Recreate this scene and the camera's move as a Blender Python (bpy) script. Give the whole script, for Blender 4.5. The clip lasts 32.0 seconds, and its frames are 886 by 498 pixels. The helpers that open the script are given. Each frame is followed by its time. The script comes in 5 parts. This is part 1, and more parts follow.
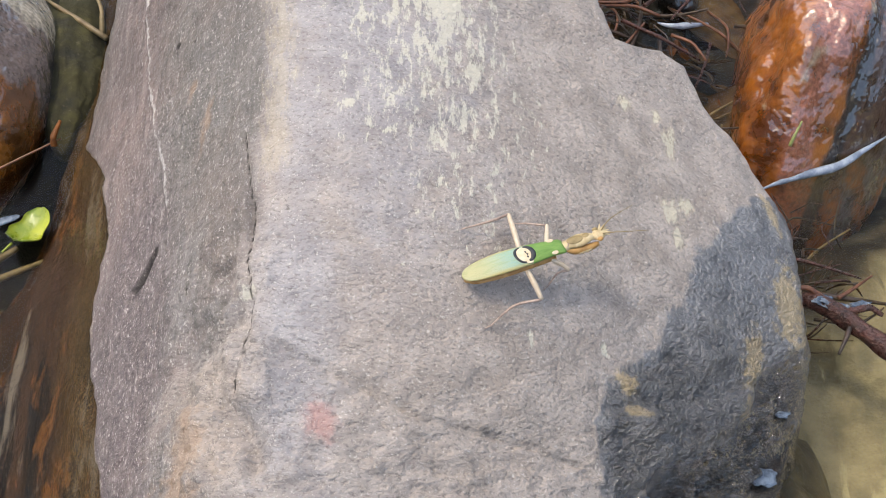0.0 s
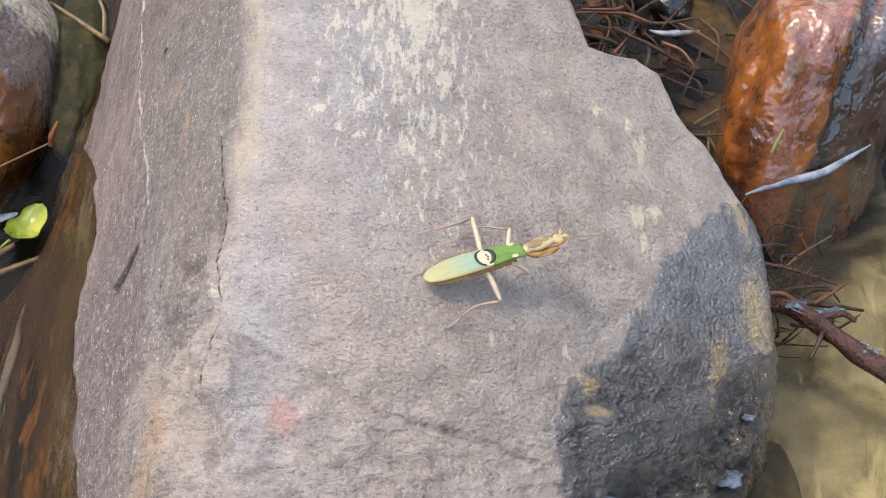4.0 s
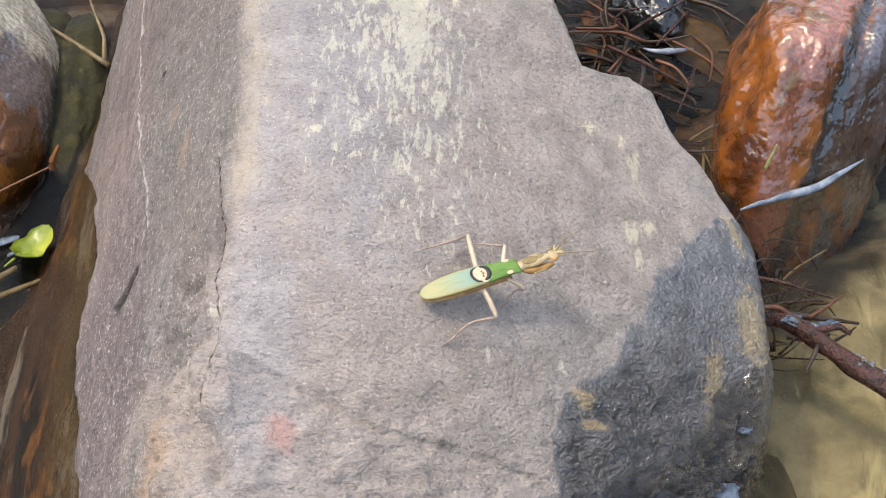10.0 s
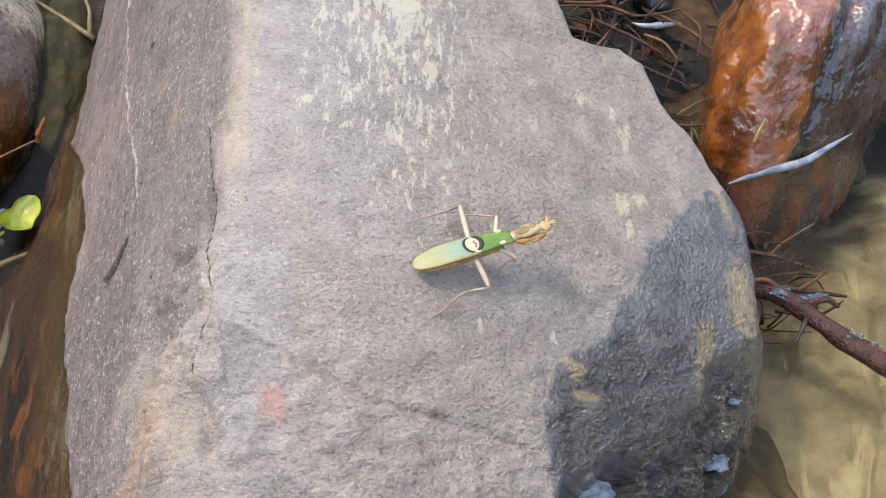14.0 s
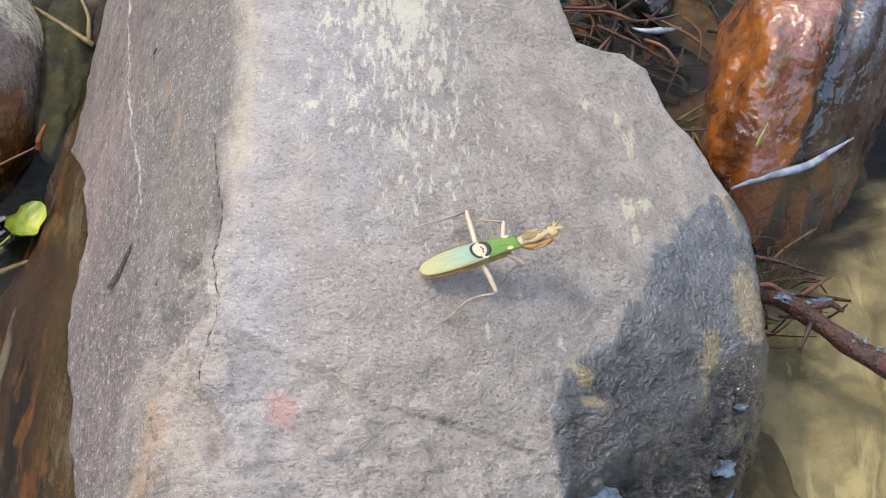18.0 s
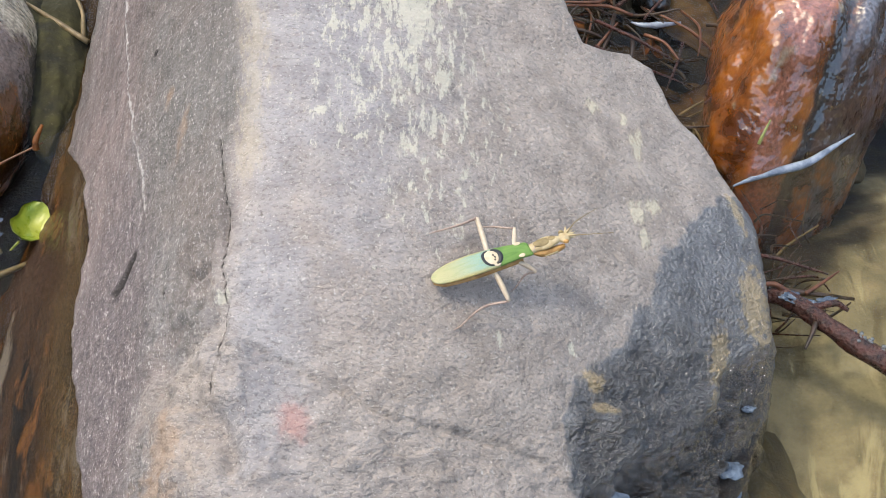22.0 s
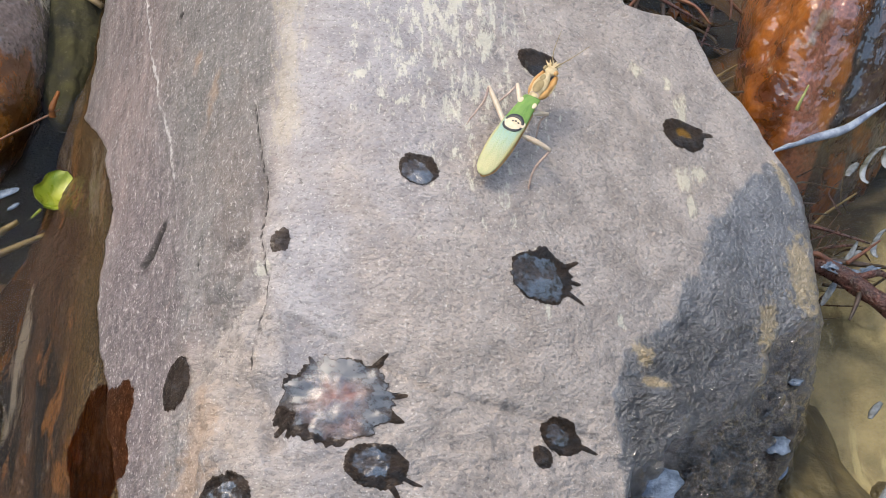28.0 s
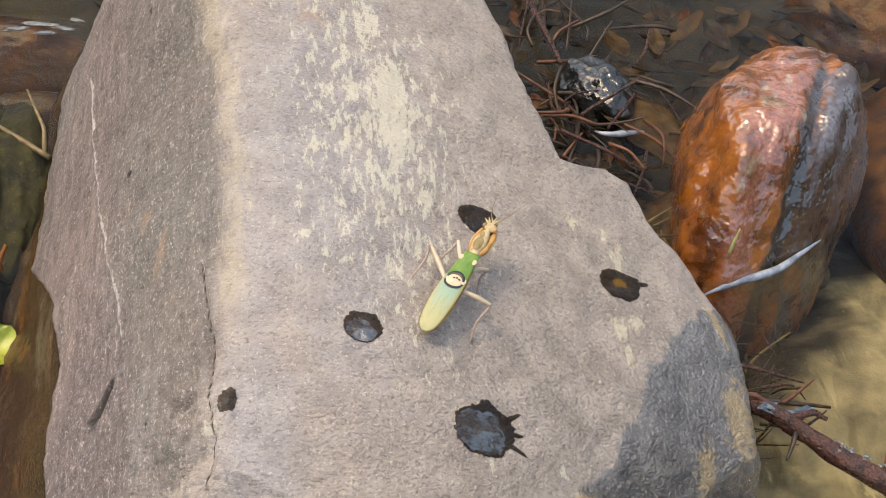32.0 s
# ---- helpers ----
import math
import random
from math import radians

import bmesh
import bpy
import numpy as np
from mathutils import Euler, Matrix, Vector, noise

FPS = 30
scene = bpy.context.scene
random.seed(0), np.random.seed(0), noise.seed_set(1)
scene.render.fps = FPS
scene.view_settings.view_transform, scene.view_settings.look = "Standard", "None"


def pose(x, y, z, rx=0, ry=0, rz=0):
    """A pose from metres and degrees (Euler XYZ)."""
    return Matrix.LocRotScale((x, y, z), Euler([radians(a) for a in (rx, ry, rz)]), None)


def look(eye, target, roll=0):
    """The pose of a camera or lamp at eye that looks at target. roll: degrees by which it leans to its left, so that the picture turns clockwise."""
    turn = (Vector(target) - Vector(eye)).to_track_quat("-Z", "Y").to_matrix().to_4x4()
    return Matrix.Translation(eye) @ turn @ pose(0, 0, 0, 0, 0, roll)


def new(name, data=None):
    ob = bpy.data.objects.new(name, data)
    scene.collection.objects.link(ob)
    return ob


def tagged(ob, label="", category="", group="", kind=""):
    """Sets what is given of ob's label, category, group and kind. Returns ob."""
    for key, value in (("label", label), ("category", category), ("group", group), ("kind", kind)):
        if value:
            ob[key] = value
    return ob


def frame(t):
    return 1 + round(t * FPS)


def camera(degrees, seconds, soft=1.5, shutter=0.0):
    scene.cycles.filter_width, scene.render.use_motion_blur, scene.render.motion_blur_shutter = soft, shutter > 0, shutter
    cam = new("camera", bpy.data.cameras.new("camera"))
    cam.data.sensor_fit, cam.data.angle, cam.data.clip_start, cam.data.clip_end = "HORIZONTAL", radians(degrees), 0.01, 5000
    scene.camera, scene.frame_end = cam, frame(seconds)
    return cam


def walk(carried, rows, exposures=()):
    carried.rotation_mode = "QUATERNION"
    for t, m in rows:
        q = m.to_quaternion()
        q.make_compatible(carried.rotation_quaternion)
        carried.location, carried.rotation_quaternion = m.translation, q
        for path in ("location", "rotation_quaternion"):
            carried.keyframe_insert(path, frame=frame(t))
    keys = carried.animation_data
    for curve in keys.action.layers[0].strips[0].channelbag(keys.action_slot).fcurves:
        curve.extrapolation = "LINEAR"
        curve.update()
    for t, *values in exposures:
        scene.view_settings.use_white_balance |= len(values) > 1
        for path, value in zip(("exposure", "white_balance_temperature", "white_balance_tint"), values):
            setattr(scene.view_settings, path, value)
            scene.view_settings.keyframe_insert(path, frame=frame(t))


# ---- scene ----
cam = camera(36, 32.0, soft=0.56)
PATH = [  # seconds, place, turn
    (0.0, -0.0187, -0.2432, 0.3229, 40.58, -1.20, -1.31),
    (0.5, -0.0150, -0.2442, 0.3229, 40.70, -0.83, -0.12),
    (1.0, -0.0077, -0.2464, 0.3229, 40.46, -0.60, 0.56),
    (1.5, -0.0021, -0.2483, 0.3247, 40.07, -0.68, 0.66),
    (2.0, 0.0002, -0.2494, 0.3308, 40.32, -0.66, 0.64),
    (2.5, -0.0005, -0.2502, 0.3313, 40.59, -0.67, 0.52),
    (3.0, 0.0001, -0.2496, 0.3311, 40.60, -0.63, 0.40),
    (3.5, -0.0010, -0.2490, 0.3304, 40.50, -0.50, 0.38),
    (5.5, 0.0010, -0.2502, 0.3318, 40.96, -0.08, 0.17),
    (6.0, 0.0006, -0.2501, 0.3309, 40.95, -0.18, 0.11),
    (6.5, 0.0004, -0.2495, 0.3312, 40.85, -0.16, 0.08),
    (7.0, 0.0008, -0.2507, 0.3314, 40.93, -0.14, 0.01),
    (7.5, 0.0011, -0.2512, 0.3323, 41.03, -0.06, 0.03),
    (8.0, 0.0010, -0.2519, 0.3328, 41.14, -0.08, 0.04),
    (8.5, 0.0005, -0.2520, 0.3324, 41.24, -0.09, -0.04),
    (9.0, 0.0000, -0.2523, 0.3328, 41.31, 0.00, 0.00),
    (9.5, 0.0002, -0.2520, 0.3326, 41.35, 0.09, -0.00),
    (10.0, 0.0011, -0.2523, 0.3331, 41.43, 0.18, -0.03),
    (10.5, 0.0016, -0.2524, 0.3329, 41.52, 0.23, -0.08),
    (11.0, 0.0017, -0.2521, 0.3327, 41.51, 0.26, -0.10),
    (11.5, 0.0019, -0.2527, 0.3332, 41.58, 0.18, -0.18),
    (12.0, 0.0017, -0.2537, 0.3335, 41.62, 0.08, -0.25),
    (12.5, 0.0011, -0.2556, 0.3339, 41.55, -0.09, -0.36),
    (13.0, -0.0011, -0.2546, 0.3313, 41.15, -0.24, -0.44),
    (13.5, -0.0010, -0.2534, 0.3307, 40.83, -0.30, -0.49),
    (14.0, -0.0018, -0.2539, 0.3307, 40.68, -0.45, -0.58),
    (14.5, -0.0034, -0.2535, 0.3294, 40.62, -0.47, -0.60),
    (16.5, -0.0047, -0.2531, 0.3299, 40.90, -0.50, -0.74),
    (17.0, -0.0054, -0.2538, 0.3303, 41.07, -0.54, -0.85),
    (17.5, -0.0054, -0.2540, 0.3303, 41.03, -0.55, -0.90),
    (18.0, -0.0057, -0.2532, 0.3295, 40.97, -0.61, -1.00),
    (18.5, -0.0060, -0.2528, 0.3292, 41.01, -0.64, -1.00),
    (19.0, -0.0091, -0.2521, 0.3293, 41.23, -0.41, -0.93),
    (19.5, -0.0104, -0.2515, 0.3283, 40.78, 0.43, -0.64),
    (20.0, -0.0092, -0.2516, 0.3277, 40.14, 0.67, -0.95),
    (20.5, -0.0070, -0.2524, 0.3285, 39.67, 0.70, -1.12),
    (21.0, -0.0054, -0.2519, 0.3303, 39.63, -0.28, -1.71),
    (21.5, -0.0096, -0.2482, 0.3284, 39.70, -1.04, -1.96),
    (22.0, -0.0134, -0.2459, 0.3320, 40.04, -1.12, -1.83),
    (22.5, -0.0188, -0.2452, 0.3301, 39.79, -0.90, -1.32),
    (23.0, -0.0203, -0.2453, 0.3283, 39.44, -0.79, -1.10),
    (23.5, -0.0198, -0.2452, 0.3279, 39.12, -0.74, -1.31),
    (24.0, -0.0210, -0.2430, 0.3277, 39.04, -0.60, -1.78),
    (24.5, -0.0179, -0.2405, 0.3269, 39.05, -0.32, -2.30),
    (25.0, -0.0197, -0.2396, 0.3327, 38.73, 0.06, -2.21),
    (25.5, -0.0197, -0.2406, 0.3283, 38.34, 0.06, -1.94),
    (27.5, -0.0266, -0.2412, 0.3262, 38.41, -0.93, -1.63),
    (28.0, -0.0267, -0.2380, 0.3220, 38.85, -1.46, -2.32),
    (28.5, -0.0234, -0.2322, 0.3297, 41.08, -1.93, -3.55),
    (29.0, -0.0217, -0.2320, 0.3348, 42.74, -2.27, -4.38),
    (29.5, -0.0252, -0.2362, 0.3396, 43.93, -2.21, -4.29),
    (30.0, -0.0277, -0.2395, 0.3384, 43.92, -2.03, -3.95),
    (30.5, -0.0257, -0.2389, 0.3361, 43.88, -2.11, -3.97),
    (31.0, -0.0249, -0.2355, 0.3356, 44.05, -2.30, -4.11),
    (31.5, -0.0256, -0.2357, 0.3345, 44.19, -2.33, -4.32),
    (32.0, -0.0264, -0.2365, 0.3339, 43.87, -2.62, -4.45),
]
walk(cam, [(t, pose(*p)) for t, *p in PATH],
     [(0.0, 1.52, 7550, 7), (6.0, 1.54, 7750, 8), (12.0, 1.54, 7600, 7), (20.0, 1.54, 7350, 5), (25.0, 1.54, 7350, 5), (28.0, 1.54, 7500, 7), (29.0, 1.52, 7650, 7), (31.0, 1.50, 7750, 7), (32.0, 1.44, 8700, 8)])
# ---- light: thin cloud over a small stream, the sun low behind the left shoulder ----
SUN_WAY = Vector((-0.37, 0.06, 0.925)).normalized()
world = bpy.data.worlds.new("sky")
scene.world = world
world.use_nodes = True
sky = world.node_tree.nodes.new("ShaderNodeTexSky")
sky.sky_type, sky.sun_disc = "NISHITA", False
sky.sun_elevation, sky.sun_rotation = math.asin(SUN_WAY.z), math.atan2(SUN_WAY.x, SUN_WAY.y)
sky.dust_density, sky.air_density = 2.5, 1.0
back = world.node_tree.nodes["Background"]
back.inputs["Strength"].default_value = 0.15
world.node_tree.links.new(sky.outputs["Color"], back.inputs["Color"])
lamp = bpy.data.lights.new("sun", "SUN")
lamp.energy, lamp.angle, lamp.color = 0.44, radians(4.0), (1.0, 0.95, 0.88)
sun = new("sun", lamp)
sun.matrix_world = look(SUN_WAY * 5, (0, 0, 0))


# ---- materials ----
class Shade:
    """A node material under construction."""

    def __init__(self, name):
        self.mat = bpy.data.materials.new(name)
        self.mat.use_nodes = True
        self.tree = self.mat.node_tree
        self.tree.nodes.clear()
        self.out = self.tree.nodes.new("ShaderNodeOutputMaterial")
        self.place = self.add("ShaderNodeTexCoord").outputs["Object"]

    def add(self, kind, inputs=None, operation="", clamp=False, blend="", attribute=""):
        node = self.tree.nodes.new(kind)
        if operation:
            node.operation = operation
        if clamp:
            node.use_clamp = True
        if blend:
            node.data_type, node.blend_type = "RGBA", blend
        if attribute:
            node.attribute_name = attribute
        if kind == "ShaderNodeMapRange":
            node.interpolation_type = "SMOOTHSTEP"
        for key, value in (inputs or {}).items():
            self.put(node.inputs[key], value)
        return node

    def put(self, socket, value):
        if isinstance(value, bpy.types.NodeSocket):
            self.tree.links.new(value, socket)
        elif isinstance(value, tuple) and len(value) == 3 and socket.type == "RGBA":
            socket.default_value = (*value, 1)
        else:
            socket.default_value = value

    def stretch(self, x, y, z, rz=0.0):
        return self.add("ShaderNodeMapping", {"Vector": self.place, "Scale": (x, y, z), "Rotation": (0, 0, rz)}).outputs["Vector"]

    def noise(self, scale, detail=4.0, rough=0.55, vector=None, warp=0.0):
        return self.add("ShaderNodeTexNoise", {"Vector": vector or self.place, "Scale": scale, "Detail": detail, "Roughness": rough, "Distortion": warp}).outputs["Fac"]

    def math(self, op, a, b=0.0, clamp=False):
        node = self.add("ShaderNodeMath", operation=op, clamp=clamp)
        self.put(node.inputs[0], a)
        self.put(node.inputs[1], b)
        return node.outputs[0]

    def step(self, value, low, high, to0=0.0, to1=1.0):
        return self.add("ShaderNodeMapRange", {"Value": value, "From Min": low, "From Max": high, "To Min": to0, "To Max": to1}).outputs[0]

    def mix(self, fac, a, b, blend="MIX"):
        node = self.add("ShaderNodeMix", blend=blend)
        self.put(node.inputs[0], fac)
        self.put(node.inputs[6], a)
        self.put(node.inputs[7], b)
        return node.outputs[2]

    def mask(self, name, amp=0.3, width=0.06, scale=500.0, grain=None):
        """A painted mask with its rim broken up by grain."""
        soft = self.add("ShaderNodeAttribute", attribute=name).outputs["Fac"]
        n = grain if grain is not None else self.noise(scale, 5.0, 0.6)
        return self.step(self.math("ADD", soft, self.math("MULTIPLY", self.math("SUBTRACT", n, 0.5), amp)), 0.5 - width, 0.5 + width)

    def bump(self, height, strength, distance, normal=None):
        node = self.add("ShaderNodeBump", {"Height": height, "Strength": strength, "Distance": distance})
        if normal is not None:
            self.put(node.inputs["Normal"], normal)
        return node.outputs[0]

    def done(self, color, rough=0.6, normal=None, **more):
        node = self.add("ShaderNodeBsdfPrincipled", {"Base Color": color, "Roughness": rough})
        if normal is not None:
            self.put(node.inputs["Normal"], normal)
        for key, value in more.items():
            self.put(node.inputs[key.replace("_", " ")], value)
        self.put(self.out.inputs["Surface"], node.outputs[0])
        return self.mat


def rock_material():
    s = Shade("weathered_sandstone")
    big, mid, fine, grit = s.noise(22, 3), s.noise(110, 5, 0.6), s.noise(1.0, 2, 0.5, s.stretch(620, 1000, 800, 0.5)), s.noise(2600, 3, 0.6)
    side = s.add("ShaderNodeAttribute", attribute="side").outputs["Fac"]
    streak = s.noise(1.0, 5, 0.65, s.stretch(520, 60, 150))
    dab = s.noise(1.0, 5, 0.7, s.stretch(760, 300, 480, 0.15))
    chip = s.math("ABSOLUTE", s.math("SUBTRACT", s.noise(1.0, 3, 0.55, s.stretch(150, 300, 240, 0.45), 0.3), 0.5))
    chip = s.math("MINIMUM", chip, 0.05)
    pit = s.noise(1.0, 3, 0.65, s.stretch(900, 1250, 1000, 0.5))
    col = s.mix(s.step(mid, 0.3, 0.7), (0.258, 0.224, 0.201), (0.365, 0.320, 0.288))
    col = s.mix(s.step(big, 0.45, 0.72, 0, 0.45), col, (0.318, 0.262, 0.224))
    col = s.mix(s.step(s.noise(48, 5, 0.65), 0.50, 0.68, 0, 0.35), col, (0.245, 0.228, 0.218))
    # lilac and tawny stains, toned by region also to even out the lighting
    col = s.mix(s.math("MULTIPLY", s.mask("lilac", 1.4, 0.35, 90), 0.65), col, s.mix(s.step(mid, 0.35, 0.65), (0.235, 0.230, 0.248), (0.318, 0.312, 0.328)))
    col = s.mix(s.math("MULTIPLY", s.mask("tawny", 1.3, 0.35, 90), 0.75), col, s.mix(s.step(mid, 0.35, 0.65), (0.275, 0.236, 0.205), (0.385, 0.333, 0.293)))
    # left face with its own streaks, painted darker to offset the sun on it
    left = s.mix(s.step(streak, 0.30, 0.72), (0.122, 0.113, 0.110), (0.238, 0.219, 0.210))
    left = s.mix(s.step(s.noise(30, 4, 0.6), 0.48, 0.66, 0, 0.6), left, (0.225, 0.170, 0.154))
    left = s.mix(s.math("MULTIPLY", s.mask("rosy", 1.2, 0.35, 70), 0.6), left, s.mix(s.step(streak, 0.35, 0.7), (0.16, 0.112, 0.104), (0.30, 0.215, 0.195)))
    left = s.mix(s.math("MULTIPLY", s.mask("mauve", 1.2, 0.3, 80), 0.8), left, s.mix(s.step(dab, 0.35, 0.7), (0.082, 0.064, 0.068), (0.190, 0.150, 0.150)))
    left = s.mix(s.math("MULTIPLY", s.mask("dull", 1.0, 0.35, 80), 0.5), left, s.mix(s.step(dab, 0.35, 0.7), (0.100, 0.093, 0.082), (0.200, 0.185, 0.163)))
    # far end of the left face painted darker for its weaker light
    left = s.mix(s.math("MULTIPLY", s.add("ShaderNodeAttribute", attribute="side_shade").outputs["Fac"], 0.30), left, s.mix(s.step(streak, 0.35, 0.7), (0.038, 0.031, 0.030), (0.095, 0.077, 0.072)))
    # white flecks of the stone, thickened to paint tiny glints
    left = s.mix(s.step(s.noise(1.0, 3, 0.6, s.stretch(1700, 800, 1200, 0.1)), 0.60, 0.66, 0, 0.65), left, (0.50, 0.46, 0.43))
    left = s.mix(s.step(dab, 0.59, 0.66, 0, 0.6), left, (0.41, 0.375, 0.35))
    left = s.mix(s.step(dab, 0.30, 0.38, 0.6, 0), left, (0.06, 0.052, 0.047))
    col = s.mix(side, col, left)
    dry = s.math("SUBTRACT", 1.0, s.math("MULTIPLY", side, 0.65))
    # dips, pits and creases of the relief painted darker, as their shade
    col = s.mix(s.step(fine, 0.34, 0.46, 0.25, 0.0), col, (0.13, 0.115, 0.104))
    col = s.mix(s.step(pit, 0.36, 0.45, 0.48, 0.0), col, (0.12, 0.106, 0.094))
    col = s.mix(s.math("MULTIPLY", s.step(chip, 0.0, 0.014, 0.50, 0.0), s.step(s.noise(70, 4, 0.6), 0.48, 0.62)), col, (0.09, 0.078, 0.07))
    col = s.mix(s.math("MULTIPLY", s.step(s.noise(1300, 5, 0.7), 0.59, 0.63, 0, 0.6), dry), col, (0.53, 0.495, 0.455))
    col = s.mix(s.step(grit, 0.60, 0.70, 0, 0.40), col, (0.48, 0.45, 0.42))
    col = s.mix(s.step(s.noise(1700, 3, 0.6), 0.28, 0.34, 0.65, 0), col, (0.085, 0.075, 0.07))
    col = s.mix(s.step(s.noise(420, 4, 0.6), 0.27, 0.31, 0.6, 0), col, (0.10, 0.088, 0.08))
    ragged = s.noise(480, 6, 0.74, s.stretch(1.0, 0.30, 1.0))
    col = s.mix(s.math("MULTIPLY", s.mask("pale", 1.7, 0.06, grain=ragged), 0.76), col, (0.515, 0.49, 0.40))
    col = s.mix(s.math("MULTIPLY", s.mask("ochre", 1.9, 0.2, grain=ragged), 0.25), col, (0.54, 0.45, 0.29))
    col = s.mix(s.math("MULTIPLY", s.mask("orange", 1.8, 0.3, 200), 0.24), col, (0.50, 0.29, 0.14))
    col = s.mix(s.math("MULTIPLY", s.mask("red", 1.4, 0.35, 300), 0.28), col, (0.55, 0.17, 0.13))
    col = s.mix(s.math("MULTIPLY", s.mask("vein", 1.5, 0.2, 420), 0.6), col, (0.55, 0.52, 0.49))
    # cracks, pits and the slit painted dark in place of their shade
    col = s.mix(s.math("MULTIPLY", s.mask("crack_shade", 0.5, 0.15, 600), 0.93), col, (0.020, 0.017, 0.015))
    wet = s.mask("wet", 0.75, 0.13, 300)
    wet_col = s.mix(s.step(mid, 0.32, 0.68), (0.072, 0.074, 0.080), (0.150, 0.152, 0.160))
    wet_col = s.mix(s.step(fine, 0.36, 0.48, 0.45, 0.0), wet_col, (0.045, 0.044, 0.045))
    # white specks painted as sparkle on the wet stone
    wet_col = s.mix(s.step(s.noise(1900, 4, 0.7), 0.61, 0.66, 0, 0.9), wet_col, (0.48, 0.46, 0.45))
    craggy = s.add("ShaderNodeAttribute", attribute="rugged").outputs["Fac"]
    wet_col = s.mix(s.math("MULTIPLY", craggy, 0.52), wet_col, s.mix(s.step(mid, 0.3, 0.7), (0.022, 0.022, 0.024), (0.075, 0.073, 0.076)))
    col = s.mix(wet, col, wet_col)
    col = s.mix(s.math("MULTIPLY", s.mask("lichen", 1.6, 0.2, 420), 0.62), col, (0.40, 0.295, 0.145))
    slick = s.mask("slick", 0.6, 0.2, 200)
    # wet brown stone past the break, darkened also for the shade there
    col = s.mix(s.math("MULTIPLY", slick, 0.85), col, s.mix(s.step(mid, 0.35, 0.7), (0.012, 0.008, 0.006), (0.05, 0.034, 0.021)))
    soaked = s.mask("soaked", 0.10, 0.04, 300)
    run = s.noise(1.0, 4, 0.6, s.stretch(95, 16, 45, 0.08), 0.5)
    brown = s.mix(s.step(run, 0.32, 0.52), (0.005, 0.003, 0.002), (0.034, 0.015, 0.006))
    brown = s.mix(s.step(s.noise(1.0, 4, 0.6, s.stretch(120, 34, 60, 0.05), 0.6), 0.54, 0.64, 0, 0.75), brown, (0.105, 0.040, 0.008))
    # grey patches for sky reflections and golden specks for sparkle, painted in
    brown = s.mix(s.step(s.noise(1.0, 5, 0.65, s.stretch(70, 22, 40, 0.1), 0.6), 0.56, 0.66, 0, 0.75), brown, (0.125, 0.102, 0.074))
    brown = s.mix(s.step(s.noise(2300, 3), 0.60, 0.72, 0, 0.5), brown, (0.20, 0.13, 0.05))
    brown = s.mix(s.math("MULTIPLY", s.mask("gilt", 0.5, 0.3, 200), s.step(s.noise(1500, 4, 0.65), 0.42, 0.62, 0.15, 0.85)), brown, (0.085, 0.054, 0.018))
    col = s.mix(soaked, col, brown)
    rough = s.math("SUBTRACT", s.math("SUBTRACT", 0.72, s.math("MULTIPLY", wet, 0.34)), s.math("MULTIPLY", soaked, 0.45))
    rough = s.math("SUBTRACT", rough, s.math("MULTIPLY", slick, 0.28), True)
    relief = s.math("ADD", s.math("ADD", s.math("MULTIPLY", mid, 0.45), s.math("ADD", s.math("MULTIPLY", chip, 1.0), s.math("MULTIPLY", pit, 0.42))), s.math("ADD", s.math("MULTIPLY", fine, 0.46), s.math("MULTIPLY", grit, 0.06)))
    relief = s.math("ADD", relief, s.math("MULTIPLY", s.math("MULTIPLY", s.math("ADD", streak, dab), side), 0.6))
    rugged = s.noise(1.0, 3, 0.5, s.stretch(210, 400, 300, 0.35))
    relief = s.math("ADD", relief, s.math("MULTIPLY", s.math("MULTIPLY", s.math("ADD", rugged, s.noise(760, 4, 0.6)), s.math("ADD", s.math("MULTIPLY", wet, 0.3), s.math("ADD", s.math("MULTIPLY", craggy, 1.6), s.math("MULTIPLY", slick, 1.2)))), 1.0))
    scallop = s.math("ABSOLUTE", s.math("SUBTRACT", s.noise(1.0, 4, 0.6, s.stretch(150, 270, 210, 0.4), 0.4), 0.5))
    relief = s.math("SUBTRACT", relief, s.math("MULTIPLY", s.math("MULTIPLY", scallop, s.math("ADD", craggy, slick)), 4.5))
    return s.done(col, rough, s.bump(relief, 1.0, 0.0013), Specular_IOR_Level=s.math("MULTIPLY", s.math("ADD", s.math("ADD", 0.38, s.math("MULTIPLY", wet, 0.3)), s.math("MULTIPLY", slick, 0.4)), s.math("SUBTRACT", 1.0, s.math("MULTIPLY", soaked, 0.35))), Coat_Weight=s.math("ADD", s.math("MULTIPLY", wet, 0.7), s.math("MULTIPLY", slick, 0.3)), Coat_Roughness=0.05, Coat_IOR=1.9, Coat_Normal=s.bump(relief, 1.0, 0.0026))


